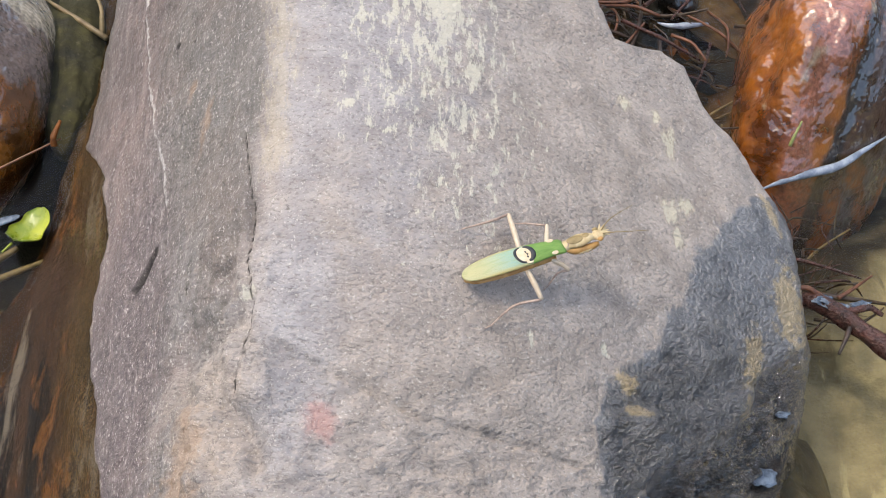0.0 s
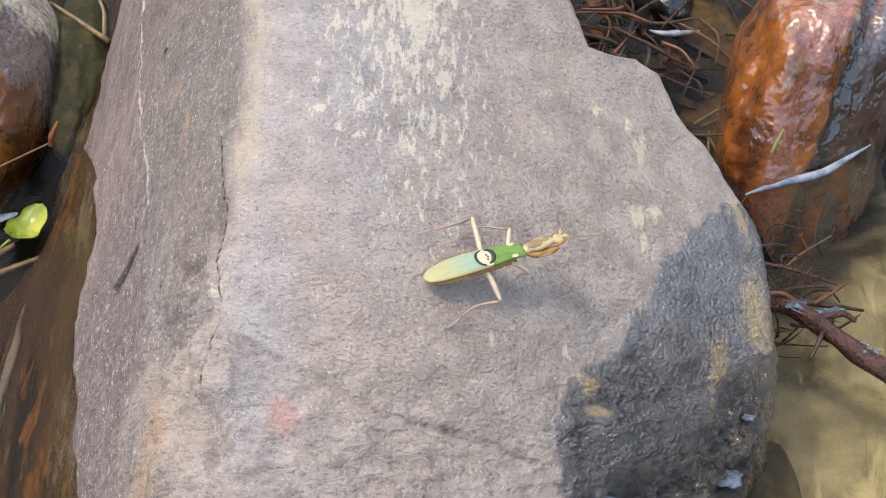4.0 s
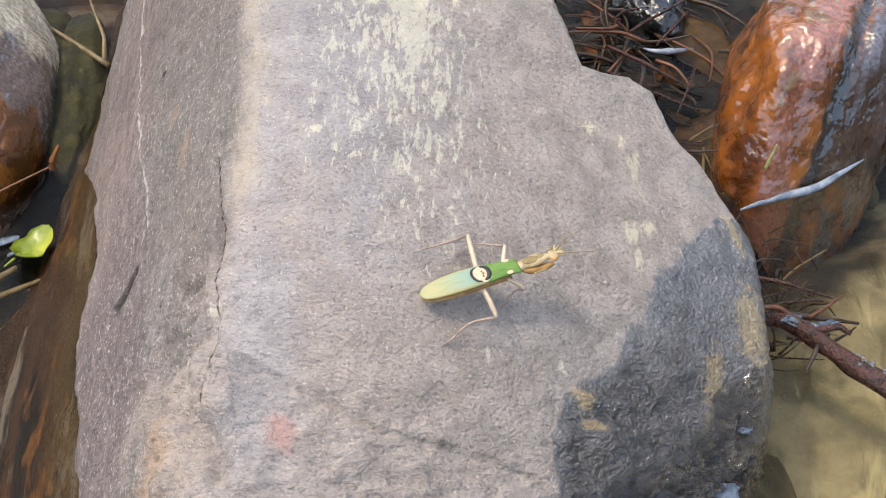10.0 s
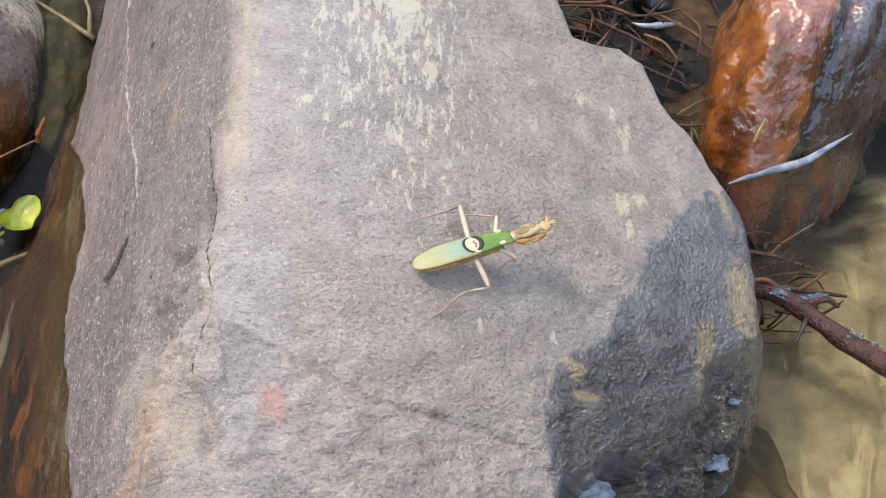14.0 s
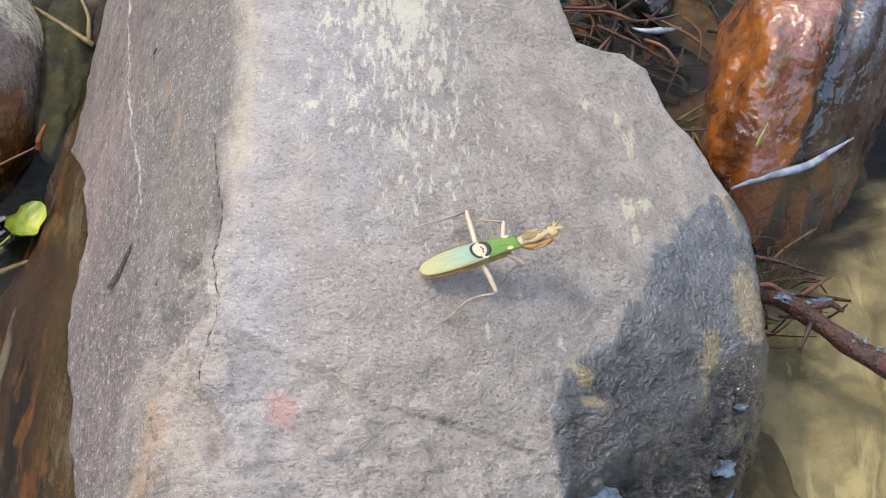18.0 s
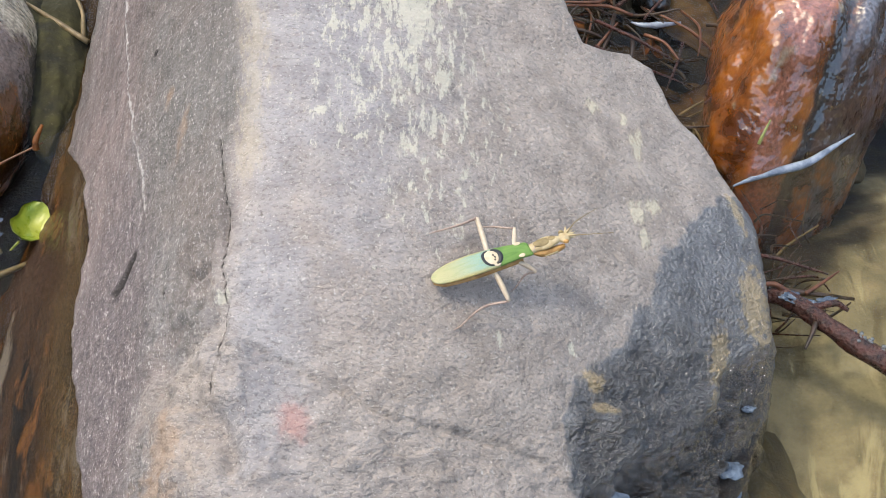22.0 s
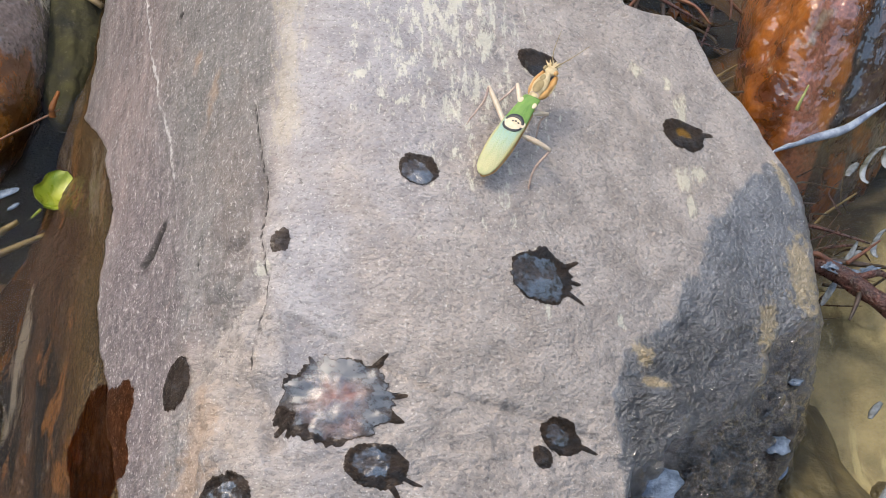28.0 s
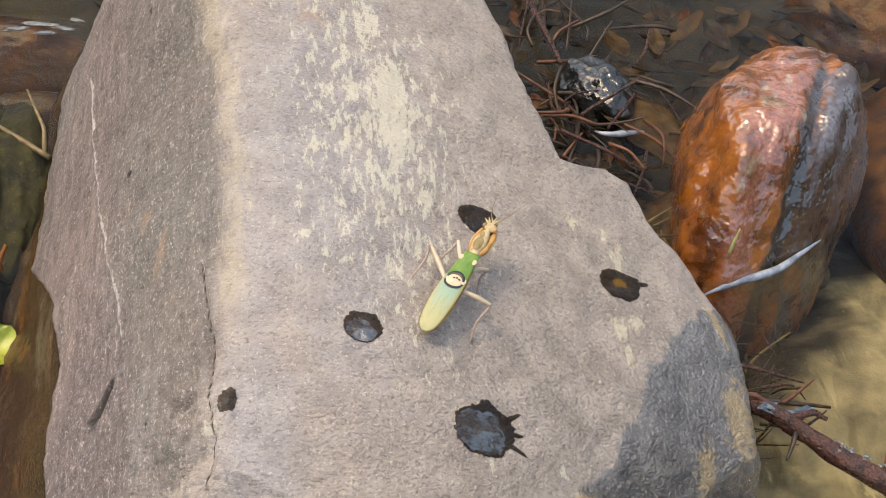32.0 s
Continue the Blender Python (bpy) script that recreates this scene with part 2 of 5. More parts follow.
def wet_stone(name, dark, light, accent, accent_at=0.55, rough=0.16, scale=1.0, extra=None, soft=0.07, gloss=0.0):
    s = Shade(name)
    a, b, c = s.noise(35 * scale, 4, 0.6), s.noise(75 * scale, 5, 0.6), s.noise(700 * scale, 4)
    col = s.mix(s.step(b, 0.35, 0.68), dark, light)
    col = s.mix(s.step(a, accent_at - 0.05, accent_at + 0.06), col, accent)
    if extra:
        for mask, tint in extra:
            col = s.mix(s.math("MULTIPLY", s.mask(mask, 0.9, soft, 140), 0.9), col, s.mix(s.step(c, 0.35, 0.65), tuple(0.55 * v for v in tint), tint))
    col = s.mix(s.step(c, 0.6, 0.75, 0, 0.12), col, (0.35, 0.28, 0.2))
    r = s.step(b, 0.3, 0.7, rough, rough + 0.22)
    relief = s.math("ADD", s.math("MULTIPLY", b, 1.0), s.math("MULTIPLY", c, 0.14))
    relief = s.math("ADD", relief, s.math("MULTIPLY", a, 1.6))
    skin = s.bump(s.math("ADD", s.noise(95 * scale, 3, 0.5), s.math("MULTIPLY", a, 1.5)), 0.9, 0.0045)
    return s.done(col, r, s.bump(relief, 0.8, 0.0022), Specular_IOR_Level=0.4, Coat_Weight=gloss, Coat_Roughness=0.04, Coat_IOR=1.9, Coat_Normal=skin)


def plain(name, a, b, scale=300.0, rough=0.6, bump=0.3, stretch=None, depth=0.0004, **more):
    """Two tints mixed by grain, with fine relief."""
    s = Shade(name)
    v = s.stretch(*stretch) if stretch else None
    n, f = s.noise(scale, 5, 0.6, v), s.noise(scale * 4, 3, 0.6, v)
    col = s.mix(s.step(n, 0.3, 0.7), a, b)
    return s.done(col, s.step(f, 0.3, 0.7, rough - 0.08, rough + 0.1), s.bump(f, bump, depth), **more)


def bed_material():
    s = Shade("stream_bed")
    place = s.add("ShaderNodeSeparateXYZ", {"Vector": s.place})
    a, b, c = s.noise(14, 4, 0.6, warp=0.4), s.noise(60, 5, 0.65), s.noise(900, 4)
    sand = s.mix(s.step(b, 0.3, 0.7), (0.22, 0.195, 0.130), (0.40, 0.35, 0.235))
    # silt tone lowered to near black, also for deep shade between stones
    silt = s.mix(s.step(b, 0.35, 0.7), (0.006, 0.005, 0.003), (0.038, 0.028, 0.014))
    reach = s.math("ADD", s.math("SUBTRACT", s.math("MULTIPLY", place.outputs["X"], 8.0), 0.26), s.math("MULTIPLY", s.math("SUBTRACT", a, 0.5), 1.6))
    reach = s.math("SUBTRACT", reach, s.math("MULTIPLY", place.outputs["Y"], 6.5))
    # dark and bright streaks painted for shadow bands and caustics on the sand
    sand = s.mix(s.step(s.noise(1.0, 5, 0.6, s.stretch(60, 22, 40, -0.6), 0.8), 0.46, 0.62, 0, 0.75), sand, (0.115, 0.098, 0.058))
    sand = s.mix(s.step(s.noise(1.0, 5, 0.62, s.stretch(75, 20, 40, -0.5), 1.0), 0.54, 0.66, 0, 0.7), sand, (0.50, 0.45, 0.30))
    col = s.mix(s.step(reach, 0.42, 0.76), silt, sand)
    col = s.mix(s.step(c, 0.62, 0.75, 0, 0.5), col, (0.40, 0.34, 0.22))
    apart = s.math("ADD", s.add("ShaderNodeVectorMath", {0: s.place}, operation="LENGTH").outputs["Value"], s.math("MULTIPLY", s.math("SUBTRACT", s.noise(5, 5, 0.6), 0.5), 0.5))
    bank = s.mix(s.step(s.noise(9, 6, 0.65), 0.35, 0.65), (0.010, 0.008, 0.005), (0.048, 0.036, 0.019))
    col = s.mix(s.step(apart, 0.24, 0.42), col, bank)
    return s.done(col, 0.7, s.bump(s.math("ADD", b, s.math("MULTIPLY", c, 0.3)), 0.6, 0.003))


def water_material(name, tint, strength, tall, coarse):
    """Clear water: what lies below shows through, and the sky is mirrored at the angle's due."""
    s = Shade(name)
    long = s.noise(1.0, 3, 0.5, s.stretch(coarse, coarse * 0.55, coarse, 0.5))
    small = s.noise(coarse * 3.2, 2, 0.5, warp=0.5)
    n = s.bump(s.math("ADD", long, s.math("MULTIPLY", small, 0.25)), strength, tall)
    clear = s.add("ShaderNodeBsdfTransparent", {"Color": tint})
    gloss = s.add("ShaderNodeBsdfGlossy", {"Color": (1.0, 1.0, 1.0), "Roughness": 0.03, "Normal": n})
    rim = s.add("ShaderNodeFresnel", {"IOR": 1.22, "Normal": n})
    both = s.add("ShaderNodeMixShader", {0: rim.outputs[0], 1: clear.outputs[0], 2: gloss.outputs[0]})
    s.put(s.out.inputs["Surface"], both.outputs[0])
    return s.mat


def film_material(name, rim_tint, core_tint, core, rough, tall, ior=1.35):
    """A thin film of water that darkens the stone below it; the middle, about core metres across, is clearer."""
    s = Shade(name)
    skin = s.noise(1.0, 4, 0.68, s.stretch(560, 820, 700, 0.5))
    n = s.bump(s.math("ADD", s.math("MULTIPLY", skin, 0.22), s.math("MULTIPLY", s.noise(130, 3), 1.2)), 0.9, tall)
    broken = s.step(s.math("ADD", s.noise(150, 3, 0.6), s.math("MULTIPLY", s.math("SUBTRACT", skin, 0.5), 0.7)), 0.36, 0.60, 0.18, 1.0)
    apart = s.add("ShaderNodeVectorMath", {0: s.place}, operation="LENGTH").outputs["Value"]
    apart = s.math("ADD", apart, s.math("MULTIPLY", s.math("SUBTRACT", s.noise(190, 4), 0.5), core * 0.9))
    tone = s.mix(s.step(apart, core * 0.75, core * 1.25), core_tint, rim_tint)
    clear = s.add("ShaderNodeBsdfTransparent", {"Color": tone})
    gloss = s.add("ShaderNodeBsdfGlossy", {"Color": (1.0, 1.0, 1.0), "Roughness": rough, "Normal": n})
    edge = s.math("MULTIPLY", s.add("ShaderNodeFresnel", {"IOR": ior, "Normal": n}).outputs[0], broken)
    both = s.add("ShaderNodeMixShader", {0: edge, 1: clear.outputs[0], 2: gloss.outputs[0]})
    s.put(s.out.inputs["Surface"], both.outputs[0])
    return s.mat


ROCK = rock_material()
# bluish and partly pinkish tints painted for sky sheen on the wet stone
RED_STONE = wet_stone("wet_red_stone", (0.085, 0.021, 0.002), (0.35, 0.105, 0.007), (0.17, 0.042, 0.004), 0.60, 0.20,
                      extra=[("pinkish", (0.36, 0.128, 0.074)), ("greyish", (0.042, 0.027, 0.021)), ("bluish", (0.14, 0.13, 0.15)), ("seam", (0.014, 0.012, 0.013)), ("crust", (0.36, 0.29, 0.20))], soft=0.2, gloss=1.0)
BROWN_STONE = wet_stone("wet_brown_stone", (0.050, 0.015, 0.003), (0.29, 0.105, 0.014), (0.12, 0.038, 0.006), 0.57, 0.12,
                        extra=[("greyish", (0.17, 0.145, 0.145)), ("pale", (0.62, 0.57, 0.46))], soft=0.12, gloss=1.0)
MOSSY = wet_stone("mossy_stone", (0.009, 0.009, 0.003), (0.058, 0.053, 0.019), (0.026, 0.024, 0.008), 0.6, 0.75)
BLACK_STONE = wet_stone("black_wet_stone", (0.004, 0.005, 0.006), (0.014, 0.016, 0.018), (0.02, 0.02, 0.02), 0.66, 0.2, gloss=0.5)
SUNK_STONE = wet_stone("sunken_brown_stone", (0.028, 0.016, 0.008), (0.085, 0.047, 0.020), (0.10, 0.06, 0.028), 0.6, 0.4)
AMBER_STONE = wet_stone("sunken_amber_stone", (0.045, 0.017, 0.005), (0.17, 0.068, 0.012), (0.09, 0.05, 0.018), 0.58, 0.35)
SAND_STONE = wet_stone("sunken_sand_stone", (0.065, 0.055, 0.033), (0.165, 0.138, 0.080), (0.105, 0.083, 0.046), 0.6, 0.4)
BED = bed_material()
WATER = water_material("stream_water", (0.86, 0.84, 0.74), 0.8, 0.005, 42.0)
FILM = film_material("water_film", (0.34, 0.305, 0.28), (0.38, 0.345, 0.32), 0.003, 0.22, 0.0010, 1.34)
GOLD_FILM = film_material("water_film_over_lichen", (0.34, 0.32, 0.30), (0.72, 0.54, 0.26), 0.0022, 0.22, 0.0010, 1.34)
BROWN_FILM = film_material("brown_water_film", (0.50, 0.33, 0.22), (0.50, 0.33, 0.22), 0.01, 0.2, 0.0006, 1.12)
POOL = film_material("puddle_film", (0.42, 0.40, 0.40), (0.80, 0.70, 0.70), 0.0075, 0.52, 0.0002, 2.5)
SHALLOW = film_material("shallow_film", (0.36, 0.33, 0.31), (0.40, 0.37, 0.36), 0.003, 0.26, 0.0013, 2.7)
DULL_FILM = film_material("dull_film", (0.33, 0.30, 0.28), (0.38, 0.35, 0.33), 0.003, 0.25, 0.0010, 1.42)
BARK = plain("red_wet_bark", (0.020, 0.009, 0.007), (0.088, 0.031, 0.022), 260, 0.3, 0.9, (1, 1, 1), 0.0012)
TWIG = plain("brown_twig", (0.018, 0.012, 0.008), (0.070, 0.044, 0.028), 300, 0.4, 0.5)
RUSTY_TWIG = plain("rusty_needle", (0.07, 0.024, 0.012), (0.18, 0.07, 0.032), 300, 0.45, 0.4)
STRAW = plain("straw", (0.11, 0.078, 0.036), (0.24, 0.18, 0.092), 240, 0.5, 0.4)
PALE_STICK = plain("pale_stick", (0.36, 0.30, 0.24), (0.55, 0.50, 0.42), 240, 0.5, 0.4)
DEAD_LEAF = plain("dead_leaf", (0.032, 0.019, 0.009), (0.110, 0.066, 0.028), 140, 0.5, 0.6, None, 0.0008, Specular_IOR_Level=0.2)
DARK_LEAF = plain("dark_leaf", (0.012, 0.008, 0.005), (0.05, 0.03, 0.014), 140, 0.5, 0.6, None, 0.0008, Specular_IOR_Level=0.2)
RUST_LEAF = plain("rust_leaf", (0.07, 0.024, 0.007), (0.20, 0.072, 0.018), 140, 0.5, 0.5, None, 0.0008, Specular_IOR_Level=0.2)
LIME_LEAF = plain("lime_leaf", (0.10, 0.17, 0.010), (0.36, 0.38, 0.04), 75, 0.3, 0.4, None, 0.0006, Transmission_Weight=0.0)
GREEN_BLADE = plain("green_blade", (0.16, 0.19, 0.05), (0.30, 0.32, 0.11), 200, 0.4, 0.3)
WING = plain("green_wing", (0.085, 0.185, 0.030), (0.155, 0.275, 0.058), 620, 0.5, 0.4, (0.35, 1, 1), 0.0003)
CREAM = plain("cream_shell", (0.36, 0.26, 0.12), (0.52, 0.42, 0.25), 500, 0.45, 0.3, None, 0.0002)
ORANGE = plain("amber_limb", (0.31, 0.15, 0.04), (0.48, 0.27, 0.09), 500, 0.42, 0.3, None, 0.0002)
LEG = plain("pale_leg", (0.43, 0.34, 0.24), (0.56, 0.47, 0.36), 500, 0.5, 0.3, None, 0.0002)
SHIN = plain("mauve_shin", (0.22, 0.15, 0.12), (0.42, 0.32, 0.26), 500, 0.5, 0.3, None, 0.0002)
BLACK = plain("black_mark", (0.008, 0.010, 0.012), (0.02, 0.022, 0.024), 500, 0.4, 0.2)
IVORY = plain("ivory_mark", (0.50, 0.40, 0.26), (0.60, 0.50, 0.36), 600, 0.45, 0.2)
BROWN = plain("brown_mark", (0.17, 0.12, 0.045), (0.27, 0.20, 0.09), 500, 0.5, 0.2)
# pale blue base colour painted for the sky's glint at waterlines
GLINT = plain("painted_glint", (0.15, 0.18, 0.24), (0.34, 0.39, 0.47), 300, 0.12, 0.3)
# bluish base colour painted for the sky mirrored in pools
SKY_POOL = plain("painted_sky_pool", (0.05, 0.07, 0.10), (0.17, 0.22, 0.29), 260, 0.08, 0.6, None, 0.0012)
# pale base colour painted for glints on ripples and crests
CREST = plain("painted_crest", (0.05, 0.055, 0.05), (0.27, 0.30, 0.33), 120, 0.08, 0.6, None, 0.0015)


def rear_wing_material():
    """Teal at the eyespot, lime towards the tip, gold along the rim."""
    s = Shade("pearly_wing")
    along = s.add("ShaderNodeSeparateXYZ", {"Vector": s.place})
    col = s.mix(s.step(along.outputs["X"], -0.0125, -0.001), (0.36, 0.34, 0.175), (0.21, 0.35, 0.30))
    col = s.mix(s.step(s.noise(1.0, 4, 0.6, s.stretch(250, 1400, 900, 0.25)), 0.48, 0.64, 0, 0.35), col, (0.20, 0.28, 0.11))
    rim = s.math("ABSOLUTE", along.outputs["Y"])
    col = s.mix(s.step(rim, 0.0021, 0.0031, 0, 0.75), col, (0.42, 0.32, 0.09))
    net = s.add("ShaderNodeTexVoronoi", {"Vector": s.stretch(2600, 3800, 2600), "Scale": 1.0}).outputs["Distance"]
    col = s.mix(s.step(net, 0.35, 0.75, 0, 0.25), col, (0.36, 0.37, 0.17))
    return s.done(col, 0.42, s.bump(s.math("ADD", net, s.noise(1.0, 4, 0.6, s.stretch(250, 1400, 900, 0.25))), 0.45, 0.0002), Specular_IOR_Level=0.45)


PEARL = rear_wing_material()


# ---- making meshes ----
def lattice(seed):
    return np.random.default_rng(seed).random((64, 64, 64))


CELLS = lattice(5)


def grain(x, y, z, octaves=4, gain=0.5, shift=0.0):
    """Soft noise between -1 and 1 at places given in cells."""
    total, amp, norm = np.zeros(np.broadcast(x, y, z).shape), 1.0, 0.0
    x, y, z = np.broadcast_arrays(np.asarray(x, float) + shift + 211.3, np.asarray(y, float) + 2.7 * shift + 317.7, np.asarray(z, float) + 5.1 * shift + 413.1)
    for _ in range(octaves):
        ix, iy, iz = np.floor(x).astype(int), np.floor(y).astype(int), np.floor(z).astype(int)
        fx, fy, fz = x - ix, y - iy, z - iz
        fx, fy, fz = fx * fx * (3 - 2 * fx), fy * fy * (3 - 2 * fy), fz * fz * (3 - 2 * fz)
        c = lambda a, b, d: CELLS[(ix + a) % 64, (iy + b) % 64, (iz + d) % 64]
        low = (c(0, 0, 0) * (1 - fx) + c(1, 0, 0) * fx) * (1 - fy) + (c(0, 1, 0) * (1 - fx) + c(1, 1, 0) * fx) * fy
        top = (c(0, 0, 1) * (1 - fx) + c(1, 0, 1) * fx) * (1 - fy) + (c(0, 1, 1) * (1 - fx) + c(1, 1, 1) * fx) * fy
        total, norm = total + amp * (2 * (low * (1 - fz) + top * fz) - 1), norm + amp
        amp, x, y, z = amp * gain, 2.03 * x + 7.1, 2.03 * y + 3.3, 2.03 * z + 1.9
    return total / norm


def mesh_of(name, verts, faces, material, smooth=True, masks=None):
    me = bpy.data.meshes.new(name)
    me.from_pydata([tuple(v) for v in verts], [], faces)
    me.materials.append(material)
    if smooth:
        me.polygons.foreach_set("use_smooth", [True] * len(me.polygons))
    for key, values in (masks or {}).items():
        me.attributes.new(key, "FLOAT", "POINT").data.foreach_set("value", np.asarray(values, np.float32).ravel())
    me.update()
    return me


def sheet_faces(rows, cols, ring=False):
    r, c = np.meshgrid(np.arange(rows - 1), np.arange(cols if ring else cols - 1), indexing="ij")
    a, b = r * cols + c, r * cols + (c + 1) % cols
    return np.stack([a, b, b + cols, a + cols], -1).reshape(-1, 4).tolist()


def thing(name, label, category, at=(0, 0, 0), rz=0.0, group="", kind=""):
    ob = new(name)
    ob.matrix_basis = pose(*at, 0, 0, rz)
    return tagged(ob, label, category, group, kind)


def part(name, me, parent, label=""):
    ob = new(name, me)
    ob.parent = parent
    return tagged(ob, label)


def solo(name, me, label, category, at=(0, 0, 0), turn=(0, 0, 0), group="", kind=""):
    ob = new(name, me)
    ob.matrix_basis = pose(*at, *turn)
    return tagged(ob, label, category, group, kind)


def ellipse(x, y, cx, cy, rx, ry, deg=0.0):
    """0.5 on the rim of an ellipse, 1 at its middle, 0 well outside."""
    c, s = math.cos(radians(deg)), math.sin(radians(deg))
    u, v = (x - cx) * c + (y - cy) * s, (y - cy) * c - (x - cx) * s
    return np.clip(1 - 0.5 * np.hypot(u / rx, v / ry), 0, 1)


def stroke(x, y, points, width):
    """0.5 at the given half width from a line of points, 1 on it."""
    near = np.full(np.shape(x), 9.0)
    for (ax, ay), (bx, by) in zip(points, points[1:]):
        s = np.clip(((x - ax) * (bx - ax) + (y - ay) * (by - ay)) / ((bx - ax) ** 2 + (by - ay) ** 2), 0, 1)
        near = np.minimum(near, np.hypot(x - ax - s * (bx - ax), y - ay - s * (by - ay)))
    return np.clip(1 - 0.5 * near / width, 0, 1)


# ---- the big rock ----
ROCK_Y0, ROCK_Y1, ROCK_DY, ROCK_NU = -0.17, 0.26, 0.00055, 600
STATION = [-0.17, -0.14, -0.10, -0.075, -0.05, -0.025, 0.0, 0.03, 0.06, 0.10, 0.15, 0.22, 0.26]
FOOT_X = [-0.105, -0.113, -0.120, -0.124, -0.127, -0.128, -0.128, -0.129, -0.1262, -0.1246, -0.1242, -0.11, -0.09]
RIDGE_X = [-0.05, -0.050, -0.055, -0.053, -0.053, -0.052, -0.051, -0.052, -0.054, -0.062, -0.068, -0.065, -0.06]
RIDGE_Z = [0.015, 0.040, 0.068, 0.080, 0.0895, 0.096, 0.1005, 0.1055, 0.1095, 0.114, 0.116, 0.100, 0.02]
BULGE = [0.004, 0.008, 0.012, 0.014, 0.017, 0.016, 0.0125, 0.0085, 0.009, 0.009, 0.009, 0.008, 0.004]
EDGE_Y = [-0.17, -0.14, -0.10, -0.075, -0.05, -0.025, 0.0, 0.0127, 0.0226, 0.0295, 0.0412, 0.06, 0.10, 0.15, 0.22, 0.26]
EDGE_X = [0.03, 0.05, 0.056, 0.066, 0.079, 0.0875, 0.0862, 0.080, 0.0744, 0.0665, 0.0588, 0.050, 0.035, 0.02, 0.0, -0.02]
EDGE_Z = [-0.01, 0.004, 0.014, 0.019, 0.025, 0.033, 0.0445, 0.050, 0.056, 0.062, 0.070, 0.075, 0.086, 0.092, 0.07, 0.01]
# where a piece has broken off beyond the notch
CUT_Y = [0.0, 0.0372, 0.0384, 0.0392, 0.0395, 0.0404, 0.0480, 0.0594, 0.0779, 0.0975, 0.15, 0.22, 0.26]
CUT_X = [0.2, 0.2, 0.0570, 0.0530, 0.0400, 0.0385, 0.0365, 0.0330, 0.0275, 0.0225, 0.008, -0.01, -0.02]


def eased(y, ys, vs):
    """A smooth curve through the stations (monotone cubic)."""
    ys, vs = np.array(ys), np.array(vs)
    h, d = np.diff(ys), np.diff(vs) / np.diff(ys)
    m = np.zeros(len(vs))
    m[1:-1] = np.where(d[:-1] * d[1:] > 0, 2 * d[:-1] * d[1:] / (d[:-1] + d[1:] + 1e-12), 0)
    m[0], m[-1] = d[0], d[-1]
    k = np.clip(np.searchsorted(ys, y) - 1, 0, len(h) - 1)
    s = (y - ys[k]) / h[k]
    return (vs[k] * (1 + 2 * s) * (1 - s) ** 2 + m[k] * h[k] * s * (1 - s) ** 2
            + vs[k + 1] * s * s * (3 - 2 * s) + m[k + 1] * h[k] * s * s * (s - 1))


def rock_section(y):
    """x and z across the rock at y, evenly spaced along the surface."""
    foot, rx, rz, bulge = (float(eased(np.array(y), STATION, v)) for v in (FOOT_X, RIDGE_X, RIDGE_Z, BULGE))
    cut, ex, ez = float(np.interp(y, CUT_Y, CUT_X)), float(eased(np.array(y), EDGE_Y, EDGE_X)), float(eased(np.array(y), EDGE_Y, EDGE_Z))
    s = np.linspace(0, 1, 60)
    # under water: a foot that spreads to the left
    reach = 0.06 - 0.044 * min(max((y + 0.005) / 0.03, 0.0), 1.0)
    ax, az = foot - reach * (1 - s), -0.05 * (1 - s) ** 1.3 * (0.35 + 0.65 * (1 - s))
    # left face, nearly straight, rolling over at the ridge
    bx = foot + (rx - foot) * s
    bz = rz * (s - 0.02 * np.sin(2 * np.pi * s))
    # right face, domed
    cx = rx + (ex - rx) * s
    cz = rz + (ez - rz) * s + bulge * np.sin(np.pi * s ** 0.85)
    if cut < ex:
        part_x = rx + (cut - rx) * s
        cx, cz = part_x, np.interp(part_x, cx, cz)
        ex, ez = cut, cz[-1]
    # broken edge, dropping into the water
    spread = 0.010 + (0.004 + 0.006 * float(grain(y / 0.013, 0.3, 0.7, 3, 0.6))) * min(max((-0.015 - y) / 0.02, 0.0), 1.0)
    dx, dz = ex + spread * s ** 0.8, ez - (ez + 0.06) * s ** 1.5
    xs, zs = np.concatenate([ax, bx[1:], cx[1:], dx[1:]]), np.concatenate([az, bz[1:], cz[1:], dz[1:]])
    # the ridge is worn round, most of all towards the front
    worn = min(max((0.0 - y) / 0.06, 0.0), 1.0)
    def pad(v, n):
        kernel = np.hanning(n) / np.hanning(n).sum()
        return np.convolve(np.pad(v, n // 2, mode="edge"), kernel, "valid")
    keep = np.clip((np.arange(len(xs)) - 150) / 20.0, 0, 1) + np.clip((70 - np.arange(len(xs))) / 20.0, 0, 1)
    soft = (0.75 + 0.25 * worn) * (1 - np.clip(keep, 0, 1))
    xs, zs = pad(xs, 7) * (1 - soft) + pad(xs, 37) * soft, pad(zs, 7) * (1 - soft) + pad(zs, 37) * soft
    along = np.concatenate([[0], np.cumsum(np.hypot(np.diff(xs), np.diff(zs)))])
    u = np.linspace(0, along[-1], ROCK_NU)
    return np.interp(u, along, xs), np.interp(u, along, zs)


CRACK = [(-0.0500, -0.0605), (-0.0476, -0.0621), (-0.0409, -0.0661), (-0.0336, -0.0689), (-0.0227, -0.0735), (-0.0118, -0.0762), (-0.0019, -0.0761), (0.0082, -0.0763), (0.0226, -0.0769), (0.034, -0.083)]
RIDGE_CRACK = [(-0.0565, -0.008), (-0.0535, -0.0297), (-0.0533, -0.043), (-0.0519, -0.0544), (-0.0531, -0.0651), (-0.0546, -0.0731)]
